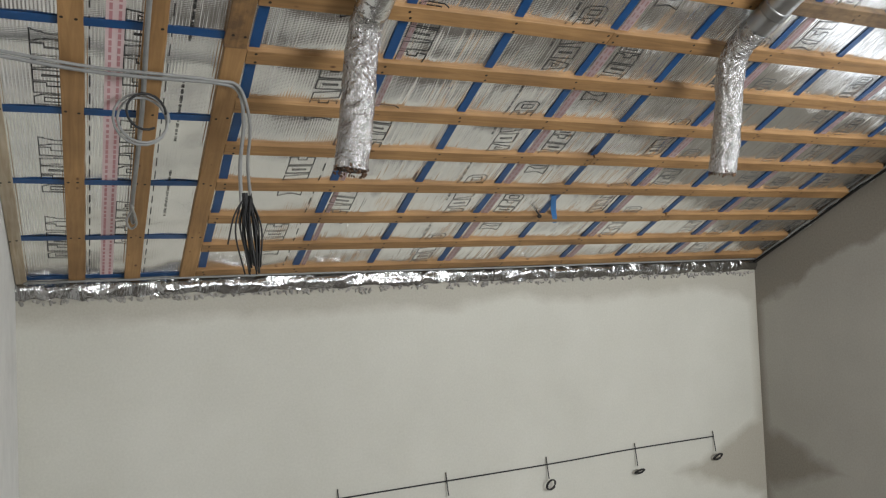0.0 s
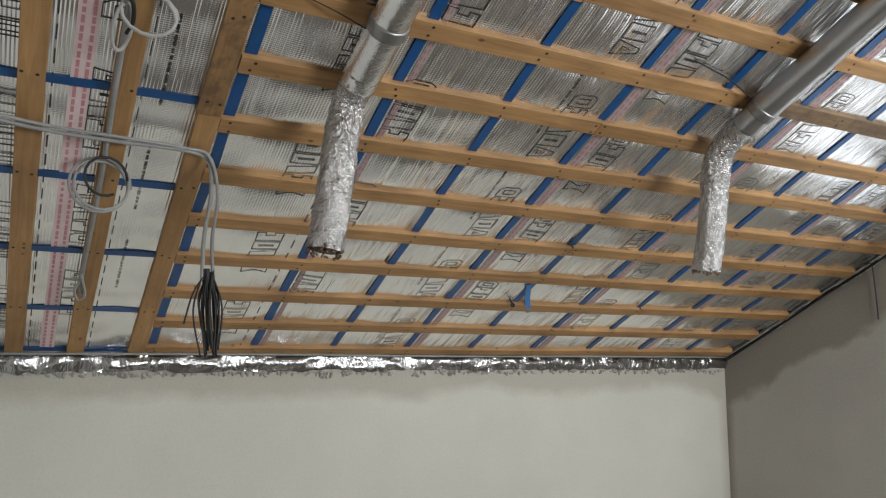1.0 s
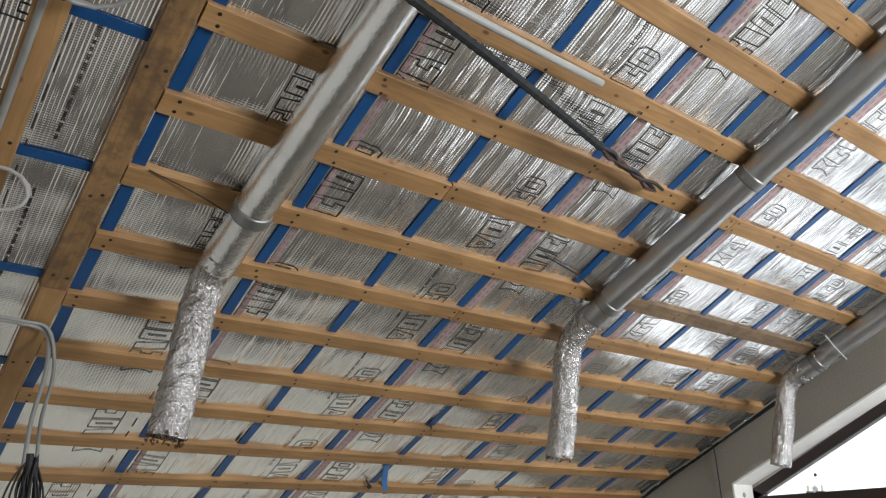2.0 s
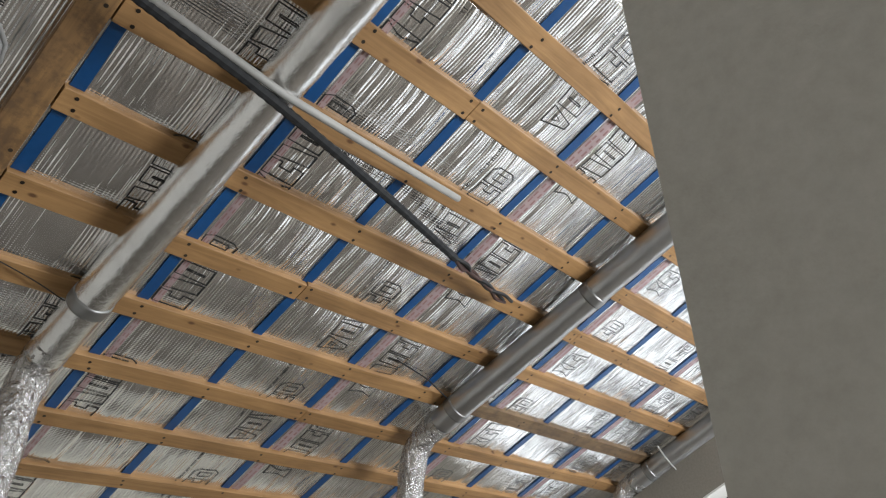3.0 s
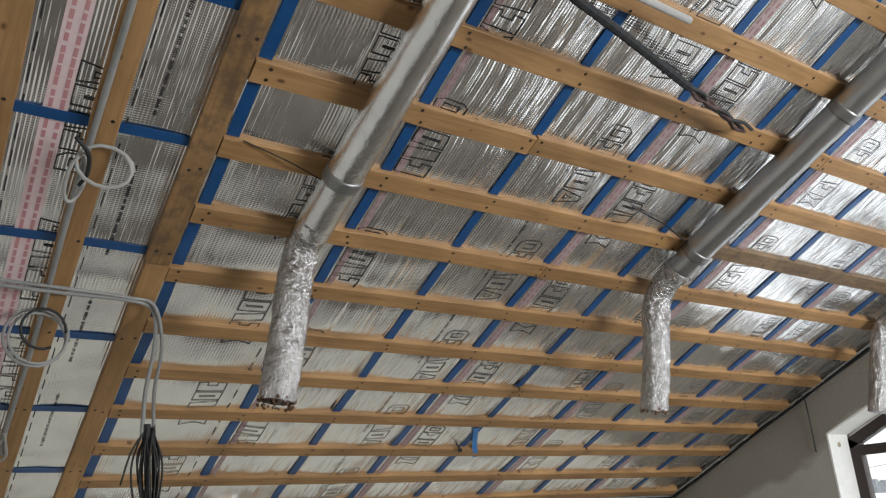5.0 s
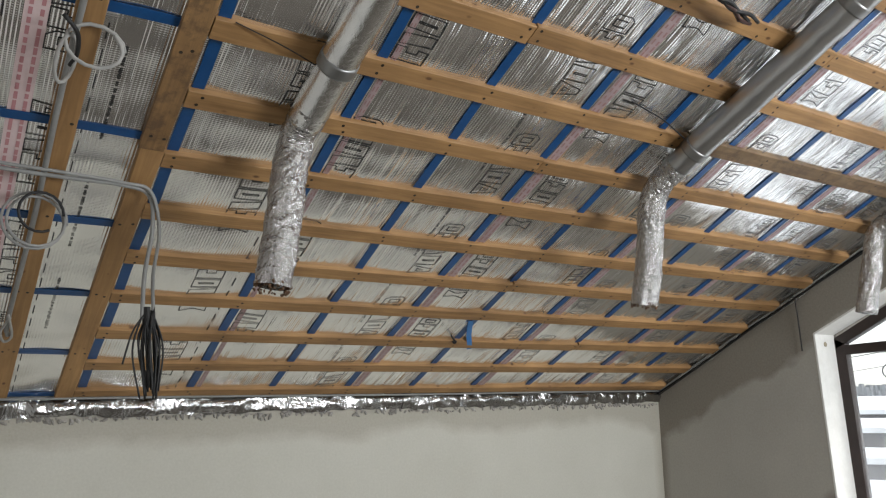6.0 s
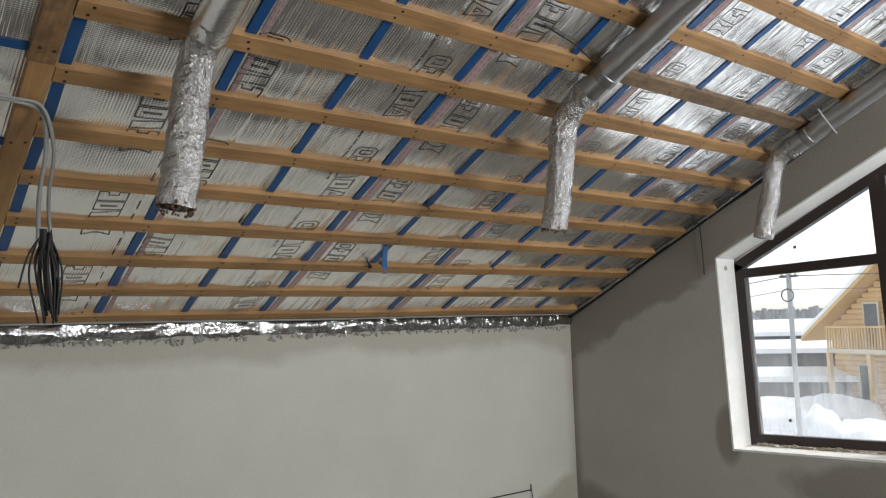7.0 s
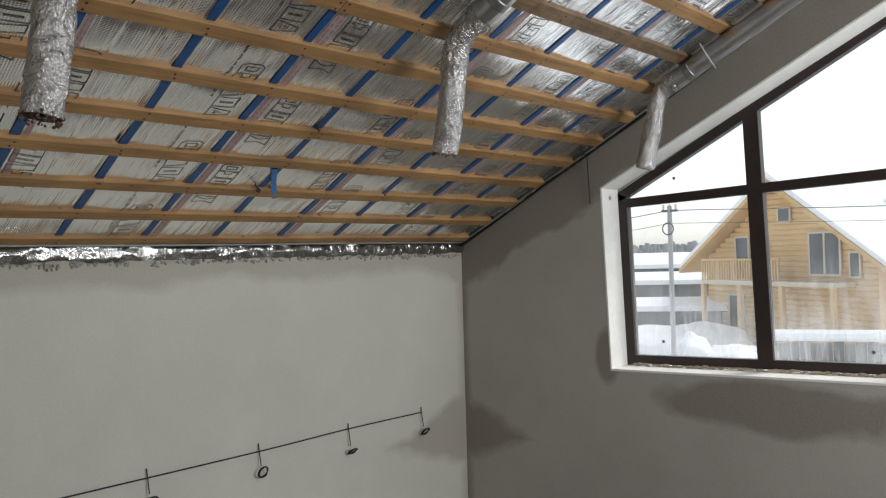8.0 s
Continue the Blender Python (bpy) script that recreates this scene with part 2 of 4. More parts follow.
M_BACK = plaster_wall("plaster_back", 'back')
M_GABLE = plaster_wall("plaster_gable_shaded", 'gable')
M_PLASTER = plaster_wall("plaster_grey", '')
M_WHITE = plain("white_plaster", (0.58, 0.57, 0.545), (0.68, 0.67, 0.64), 0.85, scale=30)
M_REVEAL = plain("reveal_plaster", (0.68, 0.67, 0.64), (0.80, 0.79, 0.76), 0.85, scale=25)
M_FLOOR = pale_edged_floor()
M_DECK = plain("roof_boards", (0.25, 0.19, 0.12), (0.34, 0.26, 0.17), 0.8)
M_FOIL = foil_material("foil_membrane", 0.05, 1.0, 1.4, 1.0, 0.5, 0.4)
M_FOIL_CALM = foil_material("foil_membrane_calm", 0.11, 0.7, 1.35, 1.2, 0.4)
M_FOIL_MID = foil_material("foil_membrane_rippled", 0.04, 2.3, 1.1, 0.8, 0.6, 0.7)
M_FOIL_TAUT = foil_material("foil_membrane_taut", 0.10, 1.1, 0.5, 0.2, 0.5, 0.6)
M_EAVE = crinkled("crumpled_foil", (0.52, 0.52, 0.52), 0.16, 1.0, 6, 0.05, 0.8)
M_WRAP = crinkled("duct_wrap_crinkled", (0.56, 0.55, 0.54), 0.20, 1.0, 85, 0.010, 1.0)
M_DUCT = crinkled("duct_wrap_smooth", (0.90, 0.90, 0.89), 0.22, 1.0, 60, 0.003, 0.6)
M_DUCT2 = crinkled("duct_wrap_grey", (0.50, 0.50, 0.495), 0.32, 0.95, 30, 0.003, 0.4)
M_COLLAR = crinkled("duct_collar", (0.33, 0.33, 0.325), 0.42, 0.9, 30, 0.003, 0.4)
M_RAG = plain("torn_wool", (0.06, 0.028, 0.016), (0.18, 0.10, 0.055), 0.95, scale=60, bumps=0.6, dist=0.01)
M_PINE = wood("pine", (0.435, 0.25, 0.104), (0.27, 0.148, 0.056), (0.09, 0.035, 0.012), 0)
M_PINE_UP = wood("pine_upslope", (0.435, 0.25, 0.104), (0.30, 0.168, 0.066), (0.10, 0.04, 0.014), 1)
M_PINE_OLD = wood("pine_weathered", (0.35, 0.20, 0.08), (0.19, 0.11, 0.05), (0.08, 0.045, 0.02), 1, 0.6)
M_PINE_SPLASH = wood("pine_splashed", (0.52, 0.45, 0.35), (0.36, 0.28, 0.18), (0.20, 0.15, 0.10), 1)
M_PINE_DIRTY = wood("pine_dirty", (0.24, 0.155, 0.08), (0.14, 0.088, 0.045), (0.06, 0.035, 0.02), 0, 0.7)
M_TAPE = plain("blue_tape", (0.004, 0.052, 0.165), (0.007, 0.068, 0.21), 0.34, scale=40, bumps=0.3)
# greyer ink for the strips by the window: their glare is put into the colour
M_PRINT_FAINT = plain("print_glare", (0.10, 0.10, 0.105), (0.18, 0.18, 0.185), 0.35, 0.4)
M_PRINT = plain("print_black", (0.012, 0.012, 0.012), (0.03, 0.03, 0.03), 0.5)
M_PINK = plain("pink_band", (0.64, 0.49, 0.49), (0.72, 0.57, 0.57), 0.5, scale=30)
M_PINK_DULL = plain("dull_pink_band", (0.40, 0.30, 0.30), (0.50, 0.39, 0.39), 0.35, 0.3, scale=30)
M_RED = plain("print_red", (0.46, 0.20, 0.22), (0.54, 0.27, 0.28), 0.5)
M_RED_DULL = plain("dull_print_red", (0.30, 0.17, 0.17), (0.36, 0.22, 0.22), 0.5)
M_NAIL = plain("nail_steel", (0.02, 0.015, 0.012), (0.05, 0.04, 0.03), 0.5, 0.6)
M_CONDUIT = plain("grey_conduit", (0.21, 0.21, 0.205), (0.29, 0.29, 0.28), 0.45, scale=30)
M_DARKCON = plain("dark_conduit", (0.007, 0.0075, 0.009), (0.013, 0.014, 0.016), 0.8, scale=30)
M_PVC = plain("white_pvc", (0.31, 0.305, 0.29), (0.40, 0.39, 0.37), 0.5, scale=20)
M_BLACK = plain("black_cable", (0.008, 0.008, 0.009), (0.016, 0.015, 0.015), 0.6)
M_REDCABLE = plain("brown_cable", (0.03, 0.010, 0.007), (0.05, 0.018, 0.012), 0.5)
M_FRAME = plain("brown_frame", (0.017, 0.010, 0.008), (0.028, 0.015, 0.012), 0.5, scale=30, bumps=0.05)
M_GLASS = glass_material()
M_FOAM = plain("mounting_foam", (0.27, 0.23, 0.16), (0.42, 0.36, 0.26), 0.95, scale=50, bumps=0.8, dist=0.01)
M_SNOW = plain("snow", (0.86, 0.87, 0.88), (0.93, 0.935, 0.94), 0.8, scale=2, bumps=0.3, dist=0.05)
M_LOG = plain("yellow_timber", (0.58, 0.37, 0.16), (0.70, 0.47, 0.22), 0.65, scale=6)
M_DARKWIN = plain("dark_pane", (0.05, 0.06, 0.07), (0.10, 0.11, 0.12), 0.15)
M_TRIM = plain("pale_trim", (0.55, 0.48, 0.36), (0.65, 0.57, 0.44), 0.7)
M_SHED = plain("grey_shed", (0.055, 0.055, 0.06), (0.09, 0.09, 0.095), 0.8, scale=3)
M_POLE = plain("concrete_pole", (0.30, 0.30, 0.30), (0.40, 0.40, 0.40), 0.85)
# the winter haze over the woods is put into this pale grey
M_WOODS = plain("far_woods", (0.26, 0.265, 0.27), (0.38, 0.385, 0.39), 0.95, scale=1)


# ---- building helpers ----
def mesh_of(name, bm, material):
    me = bpy.data.meshes.new(name)
    bm.normal_update()
    bm.to_mesh(me)
    bm.free()
    me.materials.append(material)
    return me


def part(name, bm, material, parent, label="", smooth=False):
    ob = new(name, mesh_of(name, bm, material))
    if smooth:
        ob.data.shade_smooth()
    if parent is not None:
        ob.parent = parent
    if label:
        tagged(ob, label)
    return ob


def empty(name, m=None):
    ob = new(name)
    ob.empty_display_size = 0.1
    if m is not None:
        ob.matrix_world = m
    return ob


def box(bm, x0, x1, y0, y1, z0, z1, bevel=0.0):
    vs = [bm.verts.new((x, y, z)) for x in (x0, x1) for y in (y0, y1) for z in (z0, z1)]
    fs = [bm.faces.new([vs[i] for i in f]) for f in ((0, 1, 3, 2), (4, 6, 7, 5), (0, 4, 5, 1), (2, 3, 7, 6), (0, 2, 6, 4), (1, 5, 7, 3))]
    if bevel:
        es = list({e for f in fs for e in f.edges})
        bmesh.ops.bevel(bm, geom=es, offset=bevel, segments=1, affect='EDGES', profile=0.5)
    return bm


def prism(bm, outline, place, d0, d1):
    """A solid from a flat outline; place(a, b, d) gives its points."""
    k = len(outline)
    f = [bm.verts.new(place(a, b, d0)) for a, b in outline]
    g = [bm.verts.new(place(a, b, d1)) for a, b in outline]
    bm.faces.new(f)
    bm.faces.new(g[::-1])
    for i in range(k):
        j = (i + 1) % k
        bm.faces.new((f[i], g[i], g[j], f[j]))
    bmesh.ops.recalc_face_normals(bm, faces=bm.faces[:])
    return bm


def smooth_path(points, per=6):
    """Points along a Catmull-Rom line through the given ones."""
    p = [Vector(q) for q in points]
    p = [p[0] * 2 - p[1], *p, p[-1] * 2 - p[-2]]
    out = []
    for i in range(1, len(p) - 2):
        for j in range(per):
            t = j / per
            a, b, c, d = p[i - 1:i + 3]
            out.append(0.5 * ((2 * b) + (c - a) * t + (2 * a - 5 * b + 4 * c - d) * t * t + (3 * b - a - 3 * c + d) * t ** 3))
    out.append(p[-2])
    return out


def tube(bm, points, radius, sides=10, rough=0.0, ribs=0.0, cap=True, seed=0.0, step=0):
    """A round pipe along points; rough: uneven skin, ribs: corrugation."""
    pts = [Vector(q) for q in points]
    if step:
        fine = []
        for a, b in zip(pts, pts[1:]):
            k = max(1, int((b - a).length / step))
            fine += [a.lerp(b, i / k) for i in range(k)]
        pts = fine + [pts[-1]]
    rings, ref = [], None
    for i, q in enumerate(pts):
        d = (pts[min(i + 1, len(pts) - 1)] - pts[max(i - 1, 0)]).normalized()
        if ref is None:
            ref = d.orthogonal().normalized()
        ref = (ref - d * ref.dot(d)).normalized()
        side = d.cross(ref)
        ring = []
        for k in range(sides):
            a = 2 * math.pi * k / sides
            o = ref * math.cos(a) + side * math.sin(a)
            r = radius + (ribs if i % 2 else 0.0)
            if rough:
                at = q + o * radius
                r += rough * noise.noise(at * 7 + Vector((seed, 0, 0))) + 0.6 * rough * noise.noise(at * 24 + Vector((0, seed, 0))) + 0.45 * rough * noise.noise(at * 62)
            ring.append(bm.verts.new(q + o * r))
        rings.append(ring)
    for r0, r1 in zip(rings, rings[1:]):
        for k in range(sides):
            bm.faces.new((r0[k], r0[(k + 1) % sides], r1[(k + 1) % sides], r1[k]))
    if cap:
        bm.faces.new(rings[0][::-1])
        bm.faces.new(rings[-1])
    return bm


# the roof slope's own frame: u along the eave, v up the slope, w down into the room
CS, SN = math.cos(SLOPE), math.sin(SLOPE)
ROOF = Matrix(((1, 0, 0, 0), (0, -CS, -SN, 0), (0, SN, -CS, H), (0, 0, 0, 1)))


def roof(u, v, w):
    return ROOF @ Vector((u, v, w))


def bisect(line, x):
    """How many of the sorted numbers lie below x."""
    return sum(1 for a in line if a < x)


V0, PITCH = 2.270, 0.3655          # a batten's middle, and their spacing
TAPES = [-5.285, -4.626, -4.056, -3.478, -2.920, -2.333, -1.760, -1.176, -0.60]
LEFT_TAPES = [0.557 + 0.605 * i for i in range(13)]
LEFT = -6.42                        # the left wall's face
V_TOP = 9.4                         # up to the wall behind
B3 = -5.372                         # the board between the two fields


def foil_w(u, v):
    """How far the membrane hangs below (+) or is pressed above (-) the batten plane."""
    if u > B3:
        row = (v - V0) / PITCH
        s = 1 - math.cos(math.pi * row) ** 6
        cell = max(0, bisect(TAPES, u) - 1)
        u0, u1 = TAPES[cell], (TAPES + [0.02])[cell + 1]
        f = min(1.0, max(0.0, ((u - u0) / (u1 - u0) - 0.055) / 0.89))
        slack = (0.0195 if u < -2.3 else 0.009) * (1 + 0.25 * math.sin(cell * 2.7 + math.floor(row) * 1.9))
        w = s * (slack * 4 * f * (1 - f) - 0.002 + 0.0012 * math.sin(u * 31 + 3 * math.sin(v * 4)))
    else:
        s = math.sin(math.pi * (u + 6.05) / 0.34) ** 2
        w = -0.004 * s + 0.002 * s * math.sin(v * 7.3 + u * 3)
    return w


# ---- the setting ----
def structure(name, bm, material, label, category):
    return tagged(part(name, bm, material, None), label, category, kind="structure")


BACK_Y = -8.4
bm = box(bmesh.new(), LEFT - 0.2, 0.4, BACK_Y - 0.2, 0.3, -0.2, 0.0)
structure("floor", bm, M_FLOOR, "grey cement screed floor of the unfinished attic room", "floor")
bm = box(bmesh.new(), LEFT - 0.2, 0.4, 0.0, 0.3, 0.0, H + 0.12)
structure("wall_north", bm, M_BACK, "low knee wall of pale grey plaster with darker margins", "wall")
bm = bmesh.new()
prism(bm, [(BACK_Y - 0.2, 0), (0.0, 0), (0.0, H + 0.1), (BACK_Y - 0.2, H + 0.1 - (BACK_Y - 0.2) * math.tan(SLOPE))], lambda a, b, d: (d, a, b), LEFT - 0.2, LEFT)
structure("wall_west", bm, M_WHITE, "white plastered side wall under the roof slope", "wall")

# gable wall with its opening, built as pieces round the opening in one mesh
T = math.tan(SLOPE)
WY0, WY1, WZ0 = -1.725, -6.95, H - 1.202         # reveal: near jamb, far jamb, sill
WTOP = lambda y: H + 0.422 + (-y + WY0) * 0.44    # the opening's sloping head
TOPZ = lambda y: H + 0.1 - y * T
# the opening sits a little out of true in the wall
WROT = Matrix.Translation((0, -1.72, H - 0.4)) @ Matrix.Rotation(-0.033, 4, 'X') @ Matrix.Translation((0, 1.72, 0.4 - H))
tilted = lambda y, z: tuple((WROT @ Vector((0, y, z)))[1:])
bm = bmesh.new()
E1 = BACK_Y - 0.2
WA, WB_, WC, WD = tilted(WY0, WZ0), tilted(WY0, WTOP(WY0)), tilted(WY1, WTOP(WY1)), tilted(WY1, WZ0)
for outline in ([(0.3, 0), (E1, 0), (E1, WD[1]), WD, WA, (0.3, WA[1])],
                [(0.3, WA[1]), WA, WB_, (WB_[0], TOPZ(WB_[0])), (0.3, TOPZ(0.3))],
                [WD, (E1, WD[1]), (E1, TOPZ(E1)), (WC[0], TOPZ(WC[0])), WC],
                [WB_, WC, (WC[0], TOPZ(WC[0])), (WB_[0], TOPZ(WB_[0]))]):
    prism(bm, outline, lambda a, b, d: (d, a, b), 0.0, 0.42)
structure("wall_east", bm, M_GABLE, "grey plastered gable wall with darker margins", "wall")
# reveal skins
bm = bmesh.new()
box(bm, -0.002, 0.275, WY0 - 0.012, WY0 + 0.004, WZ0, WTOP(WY0))
prism(bm, [(WY0, WTOP(WY0) + 0.004), (WY1, WTOP(WY1) + 0.004), (WY1, WTOP(WY1) - 0.012), (WY0, WTOP(WY0) - 0.012)], lambda a, b, d: (d, a, b), -0.002, 0.275)
box(bm, -0.004, 0.275, WY1, WY0, WZ0 - 0.006, WZ0 + 0.012)
bm.transform(WROT)
structure("window_reveal_trim", bm, M_REVEAL, "pale plastered reveal round the window opening", "trim")
# wall behind, with a window opening for daylight
bm = bmesh.new()
WB = H + 0.45
for x0, x1, z0, z1 in ((LEFT - 0.2, -2.95, 0, 8), (-0.45, 0.4, 0, 8), (-2.95, -0.45, 0, WB - 0.8), (-2.95, -0.45, WB + 0.8, 8)):
    box(bm, x0, x1, BACK_Y - 0.25, BACK_Y, z0, z1)
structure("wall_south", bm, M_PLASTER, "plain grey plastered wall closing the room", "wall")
# partition whose end stands beside the path
bm = box(bmesh.new(), -5.53, -5.25, -5.80, -5.34, 0, H + 0.1 + 5.34 * T)
for vtx in bm.verts:
    if vtx.co.z > 1:
        vtx.co.z = TOPZ(vtx.co.y) - 0.03
for vtx in bm.verts:          # the rough end is a little out of plumb
    lean = 0.042 * (vtx.co.z - H - 0.42)
    vtx.co.x, vtx.co.y = vtx.co.x - 0.29 * lean, vtx.co.y + 0.96 * lean
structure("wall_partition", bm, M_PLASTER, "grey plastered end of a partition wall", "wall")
# roof deck above the membrane
bm = bmesh.new()
prism(bm, [(LEFT - 0.2, -0.4), (0.35, -0.4), (0.35, V_TOP + 0.3), (LEFT - 0.2, V_TOP + 0.3)], lambda a, b, d: roof(a, b, d), -0.12, -0.05)
structure("ceiling", bm, M_DECK, "timber roof deck behind the silver membrane", "ceiling")


# ---- the membrane, roll by roll ----
def sheet(u0, u1, v0=-0.02, v1=V_TOP, step=0.022, lift=0.0):
    nu, nv = max(2, int((u1 - u0) / step)), int((v1 - v0) / step)
    bm = bmesh.new()
    rows = []
    for j in range(nv + 1):
        v = v0 + (v1 - v0) * j / nv
        rows.append([bm.verts.new((u, v, foil_w(u, v) + lift)) for u in (u0 + (u1 - u0) * i / nu for i in range(nu + 1))])
    for a, b in zip(rows, rows[1:]):
        for i in range(nu):
            bm.faces.new((a[i], b[i], b[i + 1], a[i + 1]))
    return bm


def stroke(bm, a, b, th, lift=0.0022, cuts=3):
    """A printed line on the membrane from a to b, as (u, v)."""
    a, b = Vector(a), Vector(b)
    d = (b - a).normalized()
    s = Vector((-d.y, d.x)) * th / 2
    a, b = a - d * th / 2, b + d * th / 2
    prev = None
    for i in range(cuts + 1):
        p = a.lerp(b, i / cuts)
        l, r = p + s, p - s
        now = [bm.verts.new((q.x, q.y, foil_w(q.x, q.y) + lift)) for q in (l, r)]
        if prev:
            bm.faces.new((prev[0], prev[1], now[1], now[0]))
        prev = now


def outline_mark(bm, u, v, wide, high, kind, thick=0.0046):
    """One hollow printed block, wide along v and high along u, as closed bands that follow the membrane."""
    a, b = wide / 2, high / 2
    shapes = {
        0: [[(-b, -a), (b, -a), (b, a * 0.5), (b * 0.6, a), (-b * 0.6, a), (-b, a * 0.5)], [(-b * 0.5, -a * 0.4), (b * 0.5, -a * 0.4), (b * 0.5, a * 0.4), (-b * 0.5, a * 0.4)]],
        1: [[(-b, -a), (b, -a), (b, a), (b * 0.35, a), (b * 0.35, a * 0.35), (-b * 0.35, a * 0.35), (-b * 0.35, a), (-b, a)]],
        2: [[(-b, -a), (b, -a * 0.5), (b, a), (-b, a * 0.5)]],
        3: [[(-b, -a), (b, -a), (b, a), (-b, a)], [(-b * 0.55, -a * 0.1), (b * 0.55, -a * 0.1), (b * 0.55, a * 0.1), (-b * 0.55, a * 0.1)]],
        4: [[(-b, -a), (b, -a * 0.35), (b, a * 0.35), (-b, a)], [(-b * 0.4, -a * 0.3), (b * 0.3, 0), (-b * 0.4, a * 0.3)]],
        5: [[(-b, -a), (-b * 0.2, -a * 0.45), (b * 0.2, -a * 0.45), (b, -a), (b, a), (b * 0.2, a * 0.45), (-b * 0.2, a * 0.45), (-b, a)]],
    }
    for ring in shapes[kind]:
        k = len(ring)
        area = sum(ring[i][0] * ring[(i + 1) % k][1] - ring[(i + 1) % k][0] * ring[i][1] for i in range(k))
        side = thick / 2 * (1 if area > 0 else -1)
        pairs = []
        for i in range(k):
            p, q, r = Vector(ring[i - 1]), Vector(ring[i]), Vector(ring[(i + 1) % k])
            d0, d1 = (q - p).normalized(), (r - q).normalized()
            n0, n1 = Vector((d0.y, -d0.x)), Vector((d1.y, -d1.x))
            m = (n0 + n1) * (side / max(0.35, 1 + n0.dot(n1)))
            pairs.append((q + m, q - m))
        loop = []
        for i in range(k):
            (o0, i0), (o1, i1) = pairs[i], pairs[(i + 1) % k]
            for t in (0, 0.34, 0.67):
                loop.append([bm.verts.new((u + w.x, v + w.y, foil_w(u + w.x, v + w.y) + 0.0024)) for w in (o0.lerp(o1, t), i0.lerp(i1, t))])
        for i in range(len(loop)):
            x, y = loop[i], loop[(i + 1) % len(loop)]
            bm.faces.new((x[0], y[0], y[1], x[1]))


def printed_column(parent, u, centre, letters, up=False, high=0.145, period=0.75, v_max=7.6, length=0.50, ink=M_PRINT):
    k = -6
    while centre + k * period < v_max:
        c = centre + k * period
        k += 1
        if c - 0.3 < 0.0:
            continue
        w = length / len(letters)
        for i, kind in enumerate(letters):
            off = (i + 0.5 - len(letters) / 2) * w
            bm = bmesh.new()
            outline_mark(bm, u, c + off if up else c - off, w * 0.86, high, kind)
            part("printed_mark", bm, ink, parent)


def fine_line_column(parent, u, centre, up=False, period=0.75, v_max=7.6):
    """Small lettering too fine to read, as short bars."""
    rnd = random.Random(int(u * 100))
    k = -6
    while centre + k * period < v_max:
        c = centre + k * period
        k += 1
        if c < 0.4:
            continue
        bm = bmesh.new()
        x = -0.24
        while x < 0.24:
            for i in range(rnd.randint(2, 8)):
                h = rnd.choice((0.0035, 0.0035, 0.0055))
                stroke(bm, (u - h, c + x), (u + h, c + x), 0.0042, cuts=1)
                x += 0.0085
            x += 0.011
        part("small_print", bm, M_PRINT, parent)


def dashed_line(parent, u, v_max=7.6):
    bm = bmesh.new()
    v = 0.08
    while v < v_max:
        stroke(bm, (u, v), (u, v + 0.07), 0.005, cuts=2)
        v += 0.125
    tagged(part("dashed_line", bm, M_PRINT, parent), kind="stuff")


def pink_edge(parent, u, wide, v_max=7.6, band_m=M_PINK_DULL, print_m=M_RED_DULL):
    bm = sheet(u - wide / 2, u + wide / 2, 0.0, v_max, 0.04, 0.0016)
    band = part("edge_band", bm, band_m, parent, "pink adhesive edge band")
    bm = bmesh.new()
    rnd = random.Random(int(u * 50))
    v = 0.03
    while v < v_max:
        for c in (-0.24, 0.24):
            w = rnd.uniform(0.018, 0.034)
            stroke(bm, (u + c * wide, v + rnd.uniform(0, 0.01)), (u + c * wide, v + w), wide * 0.17, 0.003, cuts=1)
        v += 0.045
    tagged(part("band_print", bm, print_m, band), kind="stuff")


D_MARK, R_MARK = (0, 1, 2, 3, 4), (0, 1, 3, 2, 1, 5)
ROLLS = [(LEFT, -5.36, "membrane strip with upright printing at the boarded side"),
         (-5.36, -4.60, "silver reflective roof membrane strip, rippled, with black outline printing"),
         (-4.60, -3.44, "silver reflective roof membrane strip, rippled, with black outline printing"),
         (-3.44, -2.29, "silver reflective roof membrane strip, rippled, with black outline printing"),
         (-2.29, -1.14, "silver reflective roof membrane strip, rippled, bright from the window"),
         (-1.14, 0.02, "silver reflective roof membrane strip, rippled, bright from the window")]
rolls = []
for i, (u0, u1, label) in enumerate(ROLLS):
    ob = empty("foil_membrane", ROOF)
    tagged(ob, label, "roof membrane", "membrane strips on the slope")
    part("foil_sheet", sheet(u0, u1), (M_FOIL_CALM, M_FOIL, M_FOIL_MID, M_FOIL_MID, M_FOIL_TAUT, M_FOIL_TAUT)[i], ob, smooth=True)
    rolls.append(ob)
printed_column(rolls[0], -6.135, 1.30, R_MARK, True, 0.165)
dashed_line(rolls[0], -5.985)
pink_edge(rolls[0], -5.885, 0.078, band_m=M_PINK, print_m=M_RED)
printed_column(rolls[0], -5.762, 0.72, D_MARK, True, 0.165)
dashed_line(rolls[0], -5.655)
fine_line_column(rolls[0], -5.575, 1.05)
printed_column(rolls[1], -4.87, 1.31, R_MARK)
dashed_line(rolls[1], -4.72)
pink_edge(rolls[2], -4.572, 0.03)
printed_column(rolls[2], -4.515, 1.72, R_MARK)
printed_column(rolls[2], -3.67, 1.84, D_MARK)
fine_line_column(rolls[2], -3.785, 2.02)
pink_edge(rolls[3], -3.41, 0.055)
printed_column(rolls[3], -3.28, 2.37, R_MARK)
printed_column(rolls[3], -2.47, 1.02, D_MARK)
pink_edge(rolls[4], -2.26, 0.06)
printed_column(rolls[4], -2.12, 0.70, R_MARK, ink=M_PRINT_FAINT)
